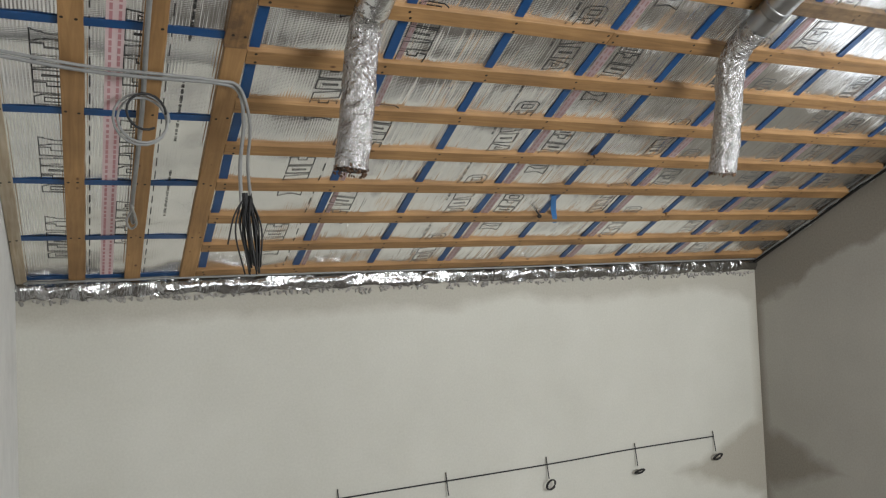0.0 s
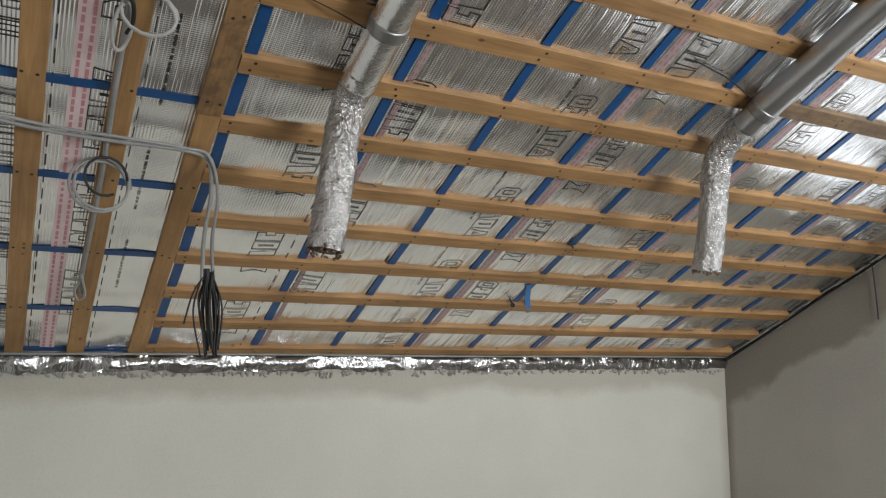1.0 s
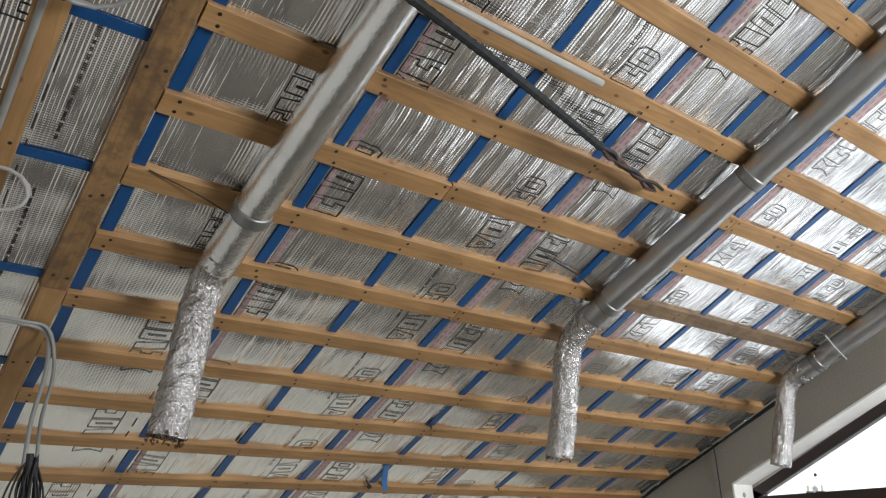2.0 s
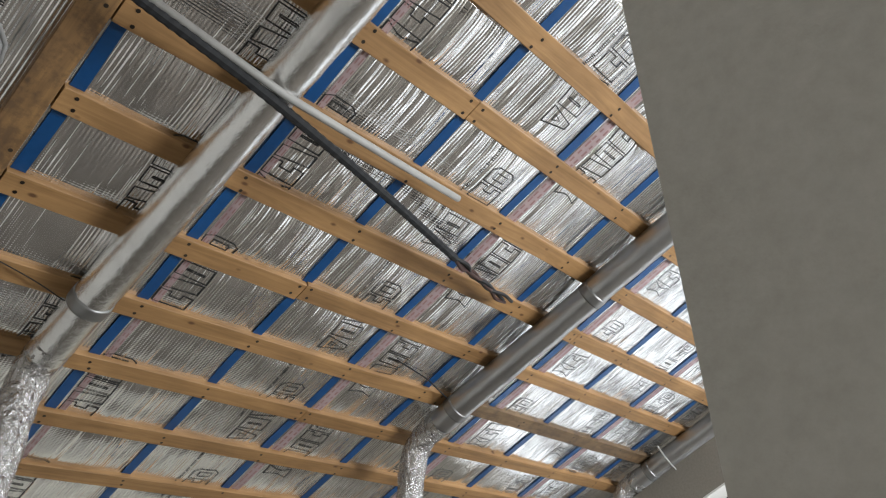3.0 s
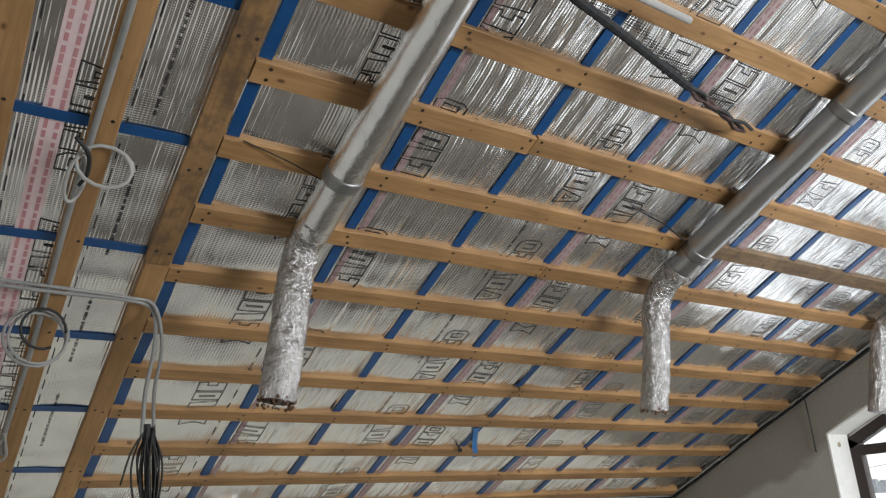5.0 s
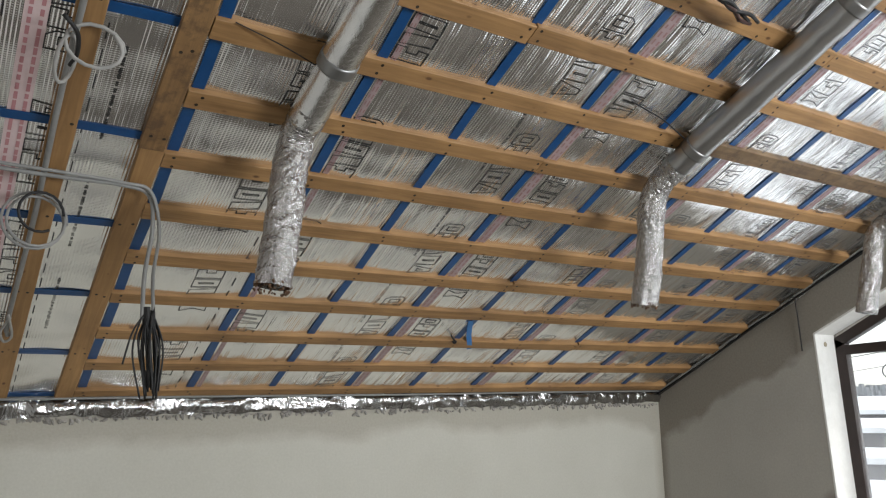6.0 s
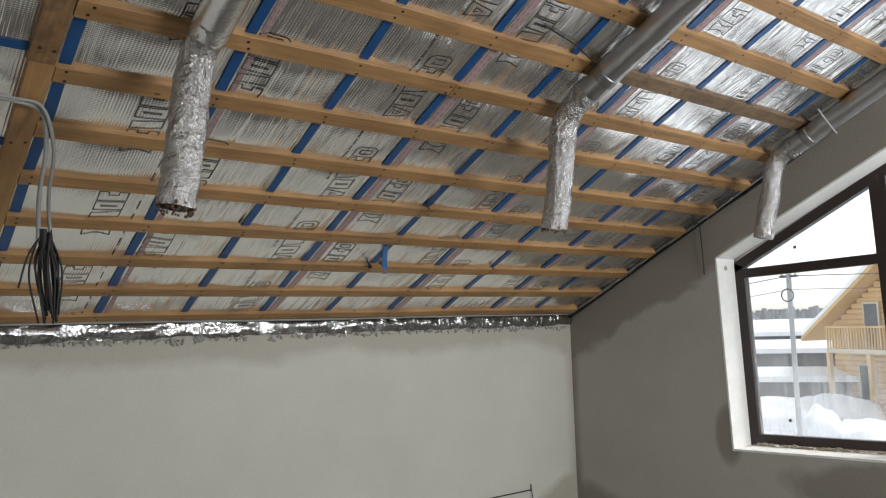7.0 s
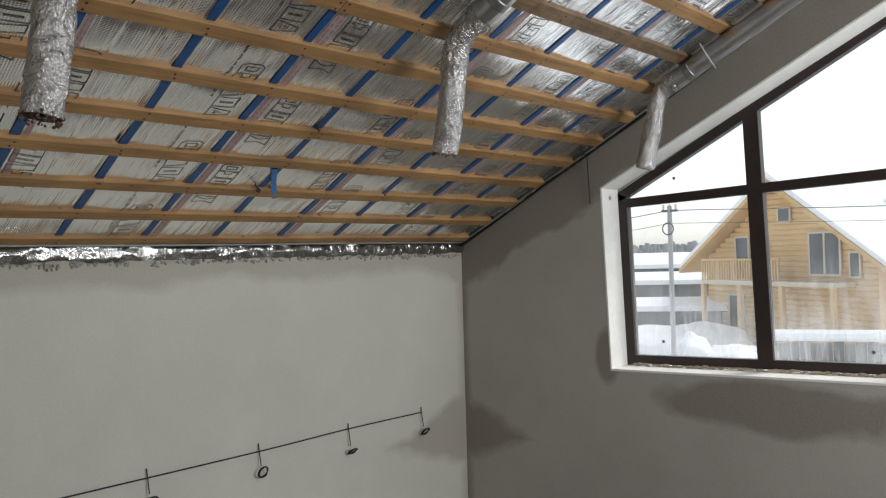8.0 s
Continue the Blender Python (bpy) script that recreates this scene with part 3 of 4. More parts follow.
printed_column(rolls[4], -1.33, 0.80, R_MARK, ink=M_PRINT_FAINT)
pink_edge(rolls[5], -1.11, 0.05)
printed_column(rolls[5], -0.95, 1.15, R_MARK, ink=M_PRINT_FAINT)
printed_column(rolls[5], -0.45, 0.72, D_MARK, ink=M_PRINT_FAINT)


# ---- tape strips ----
def tape_strip(a, b, wide, along_v):
    bm = bmesh.new()
    k = int((b[1] - a[1] if along_v else b[0] - a[0]) / 0.03)
    prev = None
    for i in range(k + 1):
        u, v = a[0] + (b[0] - a[0]) * i / k, a[1] + (b[1] - a[1]) * i / k
        jit = 0.003 * math.sin(7 * (u + v))
        h = wide / 2
        e = ((u - h + jit, v), (u + h + jit, v)) if along_v else ((u, v + h + jit), (u, v - h + jit))
        now = [bm.verts.new((p[0], p[1], lift)) for p in e for lift in (0.004, 0.001)]
        if prev:
            bm.faces.new((prev[0], prev[2], now[2], now[0]))
            bm.faces.new((prev[0], now[0], now[1], prev[1]))
            bm.faces.new((prev[2], prev[3], now[3], now[2]))
        prev = now
    ob = part("blue_tape_strip", bm, M_TAPE, None)
    ob.matrix_world = ROOF
    return ob


for i, u in enumerate(TAPES):
    tagged(tape_strip((u, 0.02), (u, V_TOP), 0.049, True), "blue adhesive tape strip running up the membrane", "tape", "tape strips up the slope")
for v in [0.045] + LEFT_TAPES:
    tagged(tape_strip((LEFT + 0.06, v), (-5.33, v), 0.045, False), "blue adhesive tape strip across the membrane", "tape", "tape strips across the boarded side")


# ---- battens ----
def nail_mesh():
    bm = bmesh.new()
    bmesh.ops.create_circle(bm, cap_ends=True, segments=7, radius=0.0078)
    for vtx in bm.verts:
        vtx.co.z = 0.0012
    return mesh_of("nail_head", bm, M_NAIL)


NAIL = nail_mesh()


def board(length, wide, thick, material, along, bend=0.0, seed=0):
    """A sawn board from 0 to its length along u (0) or v (1), lying on w = 0, slightly waney."""
    bm = bmesh.new()
    k = max(2, int(length / 0.25))
    rings = []
    rnd = random.Random(seed)
    for i in range(k + 1):
        s = length * i / k
        c = bend * math.sin(math.pi * i / k) + rnd.uniform(-0.0012, 0.0012)
        h, ch = wide / 2 + rnd.uniform(-0.0012, 0.0012), 0.003
        prof = [(-h, 0.0), (-h, thick - ch), (-h + ch, thick), (h - ch, thick), (h, thick - ch), (h, 0.0)]
        pts = [((s, c + a, b) if along == 0 else (c + a, s, b)) for a, b in prof]
        rings.append([bm.verts.new(p) for p in pts])
    for a, b in zip(rings, rings[1:]):
        for j in range(6):
            bm.faces.new((a[j], b[j], b[(j + 1) % 6], a[(j + 1) % 6]))
    bm.faces.new(rings[0])
    bm.faces.new(rings[-1][::-1])
    bmesh.ops.recalc_face_normals(bm, faces=bm.faces[:])
    return bm


def batten(u0, v, length, wide, thick, material, along, label, group, nails, seed, bend=0.0, w=0.0):
    ob = empty("roof_batten", ROOF @ Matrix.Translation((u0, v, w)))
    tagged(ob, label, "batten", group)
    part("plank", board(length, wide, thick, material, along, bend, seed), material, ob)
    rnd = random.Random(seed + 99)
    for s in nails:
        for side in (-0.25, 0.25):
            nl = new("nail", NAIL)
            nl.parent = ob
            a, b = s + rnd.uniform(-0.012, 0.012), side * wide + rnd.uniform(-0.008, 0.008)
            nl.location = (a, b, thick) if along == 0 else (b, a, thick)
    return ob


U_B = B3 + 0.052
rnd = random.Random(4)
JOINTS = {6: 2, 4: 5, 1: 3, -2: 4, -4: 6, 8: 4, 3: 2}
for k in range(-6, 15):
    v = V0 + PITCH * k
    if k == -6:
        v += 0.02
    jit = rnd.uniform(-0.006, 0.006)
    near = [u - U_B for u in TAPES[1:]] + [0.05]
    if k == 2:
        batten(U_B, v, 2.62, 0.098, 0.026, M_PINE, 0, "sawn pine batten nailed across the membrane", "battens across the slope", near[:4] + [2.55], k + 50)
        batten(U_B + 2.624, v + 0.006, -U_B - 2.63, 0.098, 0.026, M_PINE_DIRTY, 0, "dirty mortar-stained batten nailed across the membrane", "battens across the slope", [0.1, 0.7, 1.3, 1.9], k + 70)
        continue
    if k > 8:
        near = near[:2]
    if k in JOINTS:
        cut = TAPES[JOINTS[k]] - U_B
        for s0, s1, dv, sd in ((0.0, cut - 0.002, jit, 0), (cut + 0.002, -U_B - 0.004, -jit * 0.6 + 0.003, 200)):
            here = [s - s0 for s in near if s0 < s < s1] + [0.03 if s0 else s1 - 0.03]
            batten(U_B + s0, v + dv, s1 - s0, 0.093, 0.028, M_PINE, 0, "sawn pine batten nailed across the membrane", "battens across the slope", here, k + 50 + sd, rnd.uniform(-0.004, 0.004))
        continue
    batten(U_B, v + jit, -U_B - 0.004, 0.082 if k == -6 else 0.093, 0.028, M_PINE, 0, "sawn pine batten nailed across the membrane", "battens across the slope", near, k + 50, rnd.uniform(-0.006, 0.006))
# boards that run up the slope
up_nails = [v - 0.0 for v in LEFT_TAPES[:9]]
batten(-6.062, 0.03, V_TOP - 0.05, 0.098, 0.026, M_PINE_UP, 1, "sawn pine board running up the slope", "boards up the slope", up_nails, 11, 0.006)
batten(-5.726, 0.03, V_TOP - 0.05, 0.098, 0.026, M_PINE_UP, 1, "sawn pine board running up the slope behind grey conduit", "boards up the slope", up_nails, 12)
batten(B3, 0.03, 2.287, 0.10, 0.027, M_PINE_UP, 1, "sawn pine board running up the slope", "boards up the slope", up_nails[:4], 13)
batten(B3 - 0.006, 2.319, V_TOP - 2.34, 0.104, 0.027, M_PINE_OLD, 1, "dark weathered board running up the slope", "boards up the slope", up_nails[:6], 14)
batten(LEFT + 0.035, 0.02, V_TOP - 0.04, 0.066, 0.03, M_PINE_SPLASH, 1, "weathered plaster-splashed edge board against the wall", "boards up the slope", up_nails[:6], 15)

# a torn-off piece of tape over a batten
bm = bmesh.new()
prev = None
for i in range(9):
    v = 0.70 + 0.40 * i / 8
    u = -2.725 - 0.235 * i / 8 - 0.012 * math.sin(i / 8 * 3)
    over = abs(v - (V0 - 4 * PITCH)) < 0.055
    w = 0.0285 if over else 0.014
    now = [bm.verts.new((u + s, v, w)) for s in (-0.022, 0.022)]
    if prev:
        bm.faces.new((prev[0], prev[1], now[1], now[0]))
    prev = now
ob = tagged(part("tape_scrap", bm, plain("light_blue_tape", (0.03, 0.16, 0.42), (0.05, 0.20, 0.5), 0.5), None), "loose light-blue tape scrap stuck over a batten", "tape")
ob.matrix_world = ROOF

# ---- eave strip of crumpled foil, and plaster crumbs ----
strip = empty("eave_foil_strip", Matrix.Translation((0, 0, H)))
tagged(strip, "crumpled silver foil edge folded down onto the wall", "foil strip")
LAPS = [LEFT, -5.42, -4.02, -2.95, -1.62, -0.002]
for k, (x0, x1) in enumerate(zip(LAPS, LAPS[1:])):
    bm = bmesh.new()
    rows = []
    nx = int((x1 - x0 + 0.06) / 0.015)
    for j in range(9):
        row = []
        for i in range(nx + 1):
            x = min(-0.002, x0 + (x1 - x0 + 0.06) * i / nx)
            t = j / 8
            z = -t * (0.124 + 0.022 * noise.noise(Vector((x * 3.1, 0, 0))) + 0.016 * noise.noise(Vector((x * 14, 5, k))))
            y = -0.012 - 0.004 * (k % 2) - 0.02 * math.sin(math.pi * t) * (1 + noise.noise(Vector((x * 4, z * 9, 2)))) - 0.012 * noise.noise(Vector((x * 11, z * 22, 7)))
            row.append(bm.verts.new((x, min(y, -0.004 - 0.003 * (k % 2)), z)))
        rows.append(row)
    for a, b in zip(rows, rows[1:]):
        for i in range(nx):
            bm.faces.new((a[i], b[i], b[i + 1], a[i + 1]))
    part("foil_length", bm, M_EAVE, strip, smooth=True)
bm = bmesh.new()
rnd = random.Random(8)
for i in range(420):
    x = rnd.uniform(LEFT + 0.02, -0.02)
    z = H - 0.138 + 0.02 * noise.noise(Vector((x * 3.1, 0, 0))) + rnd.gauss(0, 0.009)
    s = rnd.uniform(0.005, 0.017)
    m = Matrix.Translation((x, -0.004, z)) @ Euler((rnd.random() * 3, rnd.random() * 3, rnd.random() * 3)).to_matrix().to_4x4()
    bmesh.ops.create_icosphere(bm, subdivisions=1, radius=s, matrix=m @ Matrix.Diagonal((1.6, 0.7, 0.8, 1)))
tagged(part("plaster_crumbs", bm, plain("crumbs", (0.20, 0.19, 0.175), (0.42, 0.40, 0.37), 0.9, scale=60), None), "rough grey plaster crumbs along the foil edge", "plaster crumbs", kind="stuff")


# crumpled foil edge in the corner of slope and gable
bm = bmesh.new()
rows = []
for j in range(6):
    row = []
    for i in range(301):
        y = -4.5 * i / 300
        t = j / 5
        drop = t * (0.050 + 0.03 * noise.noise(Vector((y * 2.3, 3, 0))) + 0.018 * noise.noise(Vector((y * 11, 9, 0))))
        x = -0.006 - 0.018 * math.sin(math.pi * t) * (1 + noise.noise(Vector((y * 5, t * 2, 4))))
        row.append(bm.verts.new((min(x, -0.003), y, H - y * math.tan(SLOPE) - 0.004 - drop)))
    rows.append(row)
for a, b in zip(rows, rows[1:]):
    for i in range(300):
        bm.faces.new((a[i], a[i + 1], b[i + 1], b[i]))
tagged(part("gable_foil_strip", bm, M_EAVE, None), "narrow crumpled foil edge folded onto the gable wall", "foil strip")


# ---- ducts ----
def duct(label, upper, drop, r_up, r_drop, m_up, m_drop, collars, seed, torn=True):
    ob = empty("ventilation_duct", Matrix.Translation(drop[0]))
    tagged(ob, label, "ventilation duct", "ducts under the slope")
    inv = ob.matrix_world.inverted()
    loc = lambda p: inv @ Vector(p)
    part("duct_run", tube(bmesh.new(), [loc(p) for p in upper], r_up, 26, 0.003, seed=seed, step=0.02), m_up, ob, smooth=True)
    path = smooth_path([loc(p) for p in drop], 14)
    part("duct_drop", tube(bmesh.new(), path, r_drop, 44, 0.010, seed=seed + 3, cap=not torn, step=0.009), m_drop, ob, "crinkled silver foil wrap", smooth=True)
    for c, d in collars:
        c, d = loc(c), inv.to_3x3() @ Vector(d).normalized()
        pts = [c + d * s for s in (-0.028, -0.018, 0.018, 0.028)]
        bm = tube(bmesh.new(), pts, r_up + 0.0035, 26, 0.002, seed=seed)
        part("collar", bm, M_COLLAR, ob, "duct joint collar", smooth=True)
    if torn:
        end, back = path[-1], (path[-2] - path[-1]).normalized()
        bm = bmesh.new()
        rnd = random.Random(int(seed * 10) + 1)
        side = back.orthogonal().normalized()
        other = back.cross(side)
        for i in range(80):
            a = rnd.random() * 6.283
            o = side * math.cos(a) + other * math.sin(a)
            p = end + o * r_drop * rnd.uniform(0.72, 1.0) + back * rnd.uniform(-0.022, 0.02)
            s = rnd.uniform(0.004, 0.009)
            m = Matrix.Translation(p) @ Euler((rnd.random() * 3, rnd.random() * 3, rnd.random() * 3)).to_matrix().to_4x4()
            bmesh.ops.create_icosphere(bm, subdivisions=1, radius=s, matrix=m @ Matrix.Diagonal((1.2, 0.5, 0.9, 1)))
        inner = [end + back * 0.05, end + back * 0.03]
        tube(bm, inner, r_drop * 0.9, 20)
        part("torn_end", bm, M_RAG, ob, "torn brown insulation at the cut end")
    return ob


UPV = Vector((0, -CS, SN))
W1 = 0.108
duct("silver foil-wrapped duct under the slope, bent down to an open end",
     [roof(-4.73, 9.2, W1), roof(-4.79, 4.6, W1), roof(-4.815, 3.9, W1), roof(-4.845, 3.1, W1), roof(-4.853, 2.72, W1)],
     [roof(-4.853, 2.80, W1), roof(-4.855, 2.66, W1 + 0.004), (-4.865, -2.40, H + 1.00), (-4.905, -2.42, H + 0.75), (-4.955, -2.42, H + 0.40)],
     0.078, 0.074, M_DUCT, M_WRAP, [(roof(-4.845, 3.05, W1), UPV)], 0.3)
duct("grey foil-wrapped duct under the slope, bent down to an open end",
     [roof(-2.60, 9.2, W1), roof(-2.654, 4.56, W1), roof(-2.68, 3.84, W1), roof(-2.715, 3.1, W1), roof(-2.72, 2.86, W1)],
     [roof(-2.72, 2.92, W1), roof(-2.72, 2.78, W1 + 0.004), (-2.715, -2.47, H + 1.04), (-2.71, -2.42, H + 0.80), (-2.70, -2.34, H + 0.455)],
     0.076, 0.076, M_DUCT2, M_WRAP, [(roof(-2.672, 4.06, W1), UPV), (roof(-2.716, 3.05, W1), UPV)], 1.7)
duct("grey foil-wrapped duct beside the gable wall, bent down",
     [roof(-0.30, 9.2, W1), roof(-0.33, 4.5, W1), roof(-0.345, 3.5, W1), roof(-0.35, 2.82, W1)],
     [roof(-0.35, 2.9, W1), roof(-0.35, 2.74, W1 + 0.004), (-0.35, -2.46, H + 1.02), (-0.37, -2.42, H + 0.80), (-0.41, -2.37, H + 0.505)],
     0.076, 0.072, M_DUCT2, M_WRAP, [(roof(-0.35, 3.0, W1), UPV)], 2.9, torn=False)
# strap that ties the gable duct to the wall
bm = tube(bmesh.new(), [roof(-0.62, 3.245, 0.10), roof(-0.58, 3.235, 0.175), roof(-0.40, 3.19, 0.20), roof(-0.30, 3.165, 0.196)], 0.0065, 8)
tagged(part("duct_strap", bm, M_PVC, None), "pale strap holding the duct beside the gable wall", "strap")


# ---- conduits and cables ----
def cable(name, points, r, material, label, category, group="", ribs=0.0, per=8, step=0, sides=8):
    pts = smooth_path(points, per) if len(points) > 2 else points
    ob = part(name, tube(bmesh.new(), pts, r, sides, ribs=ribs, step=step), material, None, smooth=not ribs)
    return tagged(ob, label, category, group)


for k, (dv, r) in enumerate(((0.0, 0.0095), (0.03, 0.008))):
    cable("grey_conduit", [roof(-6.41, 2.19 + dv, 0.05), roof(-6.0, 2.12 + dv, 0.05), roof(-5.7, 2.105 + dv, 0.052), roof(-5.45, 2.10 + dv * 0.5, 0.05),
                           roof(-5.33, 2.06 + dv, 0.06), (-5.31 + dv, -1.88, H + 0.70), (-5.33 + 1.2 * dv, -1.87, H + 0.5), (-5.33 + 1.5 * dv, -1.87, H + 0.31 + dv)],
          r, M_CONDUIT, "grey plastic conduit crossing the boards and hanging down", "conduit", "conduits over the boards", sides=9)
rnd = random.Random(21)
bundle = empty("cable_bundle", Matrix.Translation((-5.31, -1.87, H + 0.33)))
tagged(bundle, "bundle of loose black cable ends hanging from the conduit", "cables")
for i in range(32):
    a = rnd.uniform(0, 6.283)
    s = rnd.uniform(0.008, 0.06)
    length = rnd.uniform(0.26, 0.38)
    top = Vector((rnd.uniform(-0.02, 0.03), rnd.uniform(-0.012, 0.012), rnd.uniform(-0.01, 0.03)))
    mid = top + Vector((math.cos(a) * s, math.sin(a) * s * 0.8, -length * 0.45))
    end = top + Vector((math.cos(a) * s * 0.45 + 0.02, math.sin(a) * s * 0.4, -length))
    if i == 0:
        mid, end = top + Vector((-0.06, 0, -0.10)), top + Vector((-0.095, 0, -0.24))
    part("cable_end", tube(bmesh.new(), smooth_path([top, mid, end], 6), 0.0042, 6), M_BLACK, bundle, smooth=True)
part("cable_tie", tube(bmesh.new(), [Vector((-0.005, 0, 0.03)), Vector((0, 0, -0.05))], 0.018, 8, 0.004), M_BLACK, bundle)
# conduit up the second board with its coils
cable("grey_conduit", [roof(-5.752, 0.80, 0.045), roof(-5.765, 0.95, 0.04), roof(-5.755, 1.8, 0.042), roof(-5.762, 2.6, 0.042), roof(-5.752, 3.6, 0.042), roof(-5.75, 6.5, 0.042)],
      0.012, M_CONDUIT, "grey plastic conduit running up a board", "conduit", "conduits over the boards")
cable("conduit_hook", [roof(-5.758, 0.98, 0.05), roof(-5.79, 0.86, 0.06), roof(-5.765, 0.76, 0.06), roof(-5.735, 0.82, 0.06), roof(-5.77, 1.02, 0.06)], 0.007, M_PVC,
      "pale cable end bent back in a hook", "cable")


def coil(u, v, w, ru, rv, turns, r, material, label, tilt, seed):
    rnd = random.Random(seed)
    pts = []
    k = int(turns * 14)
    for i in range(k + 1):
        a = 6.283 * i / 14
        q = 1 + 0.08 * math.sin(a * 0.37 + seed)
        pts.append(roof(u + ru * q * math.cos(a), v + rv * q * math.sin(a), w + 0.02 + tilt * math.sin(a + seed) + 0.008 * i / 14))
    ob = part("cable_coil", tube(bmesh.new(), pts, r, 8), material, None, smooth=True)
    return tagged(ob, label, "cable coil", "coils on the boards")


def hung_coil(u, v, w, r, turns, thick, material, label, seed):
    """A coil that hangs from the board, its face towards the room."""
    c = roof(u, v, w)
    pts = []
    for i in range(int(turns * 18) + 1):
        a = 6.283 * i / 18
        q = r * (1 + 0.09 * math.sin(a * 0.41 + seed))
        pts.append(c + Vector((q * math.cos(a), -0.02 - 0.012 * i / 18 + 0.02 * math.sin(a + seed), q * math.sin(a) - r * 0.75)))
    return tagged(part("cable_coil", tube(bmesh.new(), pts, thick, 8), material, None, smooth=True), label, "cable coil", "coils on the boards")


hung_coil(-5.765, 1.93, 0.06, 0.118, 2.1, 0.0065, M_CONDUIT, "coil of grey conduit hanging on a board", 1)
hung_coil(-5.75, 1.97, 0.075, 0.085, 0.85, 0.006, M_BLACK, "loop of black cable hanging on a board", 2)
coil(-5.70, 2.86, 0.07, 0.10, 0.055, 1.15, 0.0075, M_PVC, "loop of pale cable on a board", 0.05, 3)
coil(-5.78, 2.78, 0.07, 0.035, 0.10, 1.1, 0.0075, M_PVC, "small hanging loop of pale cable", 0.03, 4)
cable("black_cable_end", [roof(-5.81, 2.95, 0.07), roof(-5.76, 2.90, 0.09), roof(-5.745, 2.80, 0.08), roof(-5.76, 2.74, 0.08)], 0.008, M_BLACK, "short black cable end beside a pale loop", "cable")
coil(-5.66, 3.80, 0.09, 0.13, 0.13, 2.3, 0.008, M_CONDUIT, "coil of grey conduit looped on a board", 0.03, 5)
coil(-5.68, 3.74, 0.11, 0.10, 0.07, 0.5, 0.010, M_BLACK, "loop of black cable on a board", 0.02, 6)
# dark conduit and white trunking slung over the first duct
cable("dark_conduit", [roof(-5.62, 4.27, 0.10), roof(-5.43, 4.225, 0.17), roof(-4.91, 4.168, 0.205), roof(-4.3, 4.06, 0.20), roof(-3.66, 3.918, 0.16)], 0.017, M_DARKCON,
      "dark grey corrugated conduit slung across a duct", "conduit", ribs=0.002, per=30)
for i, mat in enumerate((M_BLACK, M_REDCABLE, M_BLACK, M_REDCABLE, M_BLACK)):
    rnd = random.Random(i)
    pts = [roof(-3.67, 3.92, 0.16)]
    for s in (0.2, 0.4, 0.6, 0.8, 1.0):
        pts.append(roof(-3.67 + 0.58 * s * (0.8 + 0.06 * i), 3.92 - 0.125 * s + rnd.uniform(-0.02, 0.02), 0.155 - 0.06 * s + rnd.uniform(-0.015, 0.015)))
    cable("loose_wire", pts, 0.009, mat, "loose dark wire out of the conduit's end", "wire", "wires out of the conduit")
bm = bmesh.new()
tube(bm, [roof(-5.50, 4.245, 0.17), roof(-4.81, 4.19, 0.195), roof(-4.3, 4.17, 0.16), roof(-3.87, 4.154, 0.125)], 0.015, 10)
tagged(part("white_trunking", bm, M_PVC, None, smooth=True), "white plastic cable pipe resting across a duct", "cable pipe")
cable("tie_wire", [roof(-5.25, 3.06, 0.03), roof(-5.05, 3.02, 0.05), roof(-4.92, 3.0, 0.09)], 0.0025, M_DARKCON, "thin tie wire from a board to the duct", "wire")
cable("tie_wire", [roof(-3.27, 3.175, 0.022), roof(-3.12, 3.15, 0.03), roof(-2.98, 3.12, 0.034), roof(-2.80, 3.07, 0.07)], 0.004, M_DARKCON, "thin dark tie wire from the membrane to the grey duct", "wire")
# a black stub of wire left on a batten
stub = [roof(-2.995, 0.885, 0.006), roof(-2.975, 0.875, 0.03), roof(-2.96, 0.872, 0.045), roof(-2.972, 0.862, 0.05), roof(-2.985, 0.872, 0.042)]
cable("wire_stub", stub, 0.0075, M_BLACK, "short black wire stub curled beside a batten", "wire")
# thin conduit along the eave and up the gable
cable("eave_cable", [(LEFT + 0.05, -0.05, H - 0.012), (-4.5, -0.045, H - 0.008), (-3.0, -0.05, H - 0.014), (-1.5, -0.045, H - 0.010), (-0.04, -0.04, H - 0.012)], 0.008, M_CONDUIT,
      "thin grey cable along the eave", "cable")
for i, (dz, r, mat) in enumerate(((0.0, 0.009, M_DARKCON), (0.022, 0.007, M_CONDUIT), (-0.018, 0.006, M_BLACK))):
    rnd = random.Random(30 + i)
    pts = [(-0.018 - 0.006 * i, y, H - y * T - 0.045 + dz + rnd.uniform(-0.008, 0.008)) for y in (-0.03, -0.35, -0.7, -1.1, -1.5, -1.75, -2.2, -2.8)]
    cable("gable_cable", pts, r, mat, "cable run in the corner of gable wall and slope", "cable", "cables up the gable")
cable("hanging_wire", [(-0.02, -1.50, H + 0.70), (-0.03, -1.56, H + 0.74), (-0.025, -1.582, H + 0.70), (-0.02, -1.590, H + 0.5), (-0.02, -1.597, H + 0.285)], 0.0055, M_BLACK,
      "black wire hanging down the gable wall", "wire")

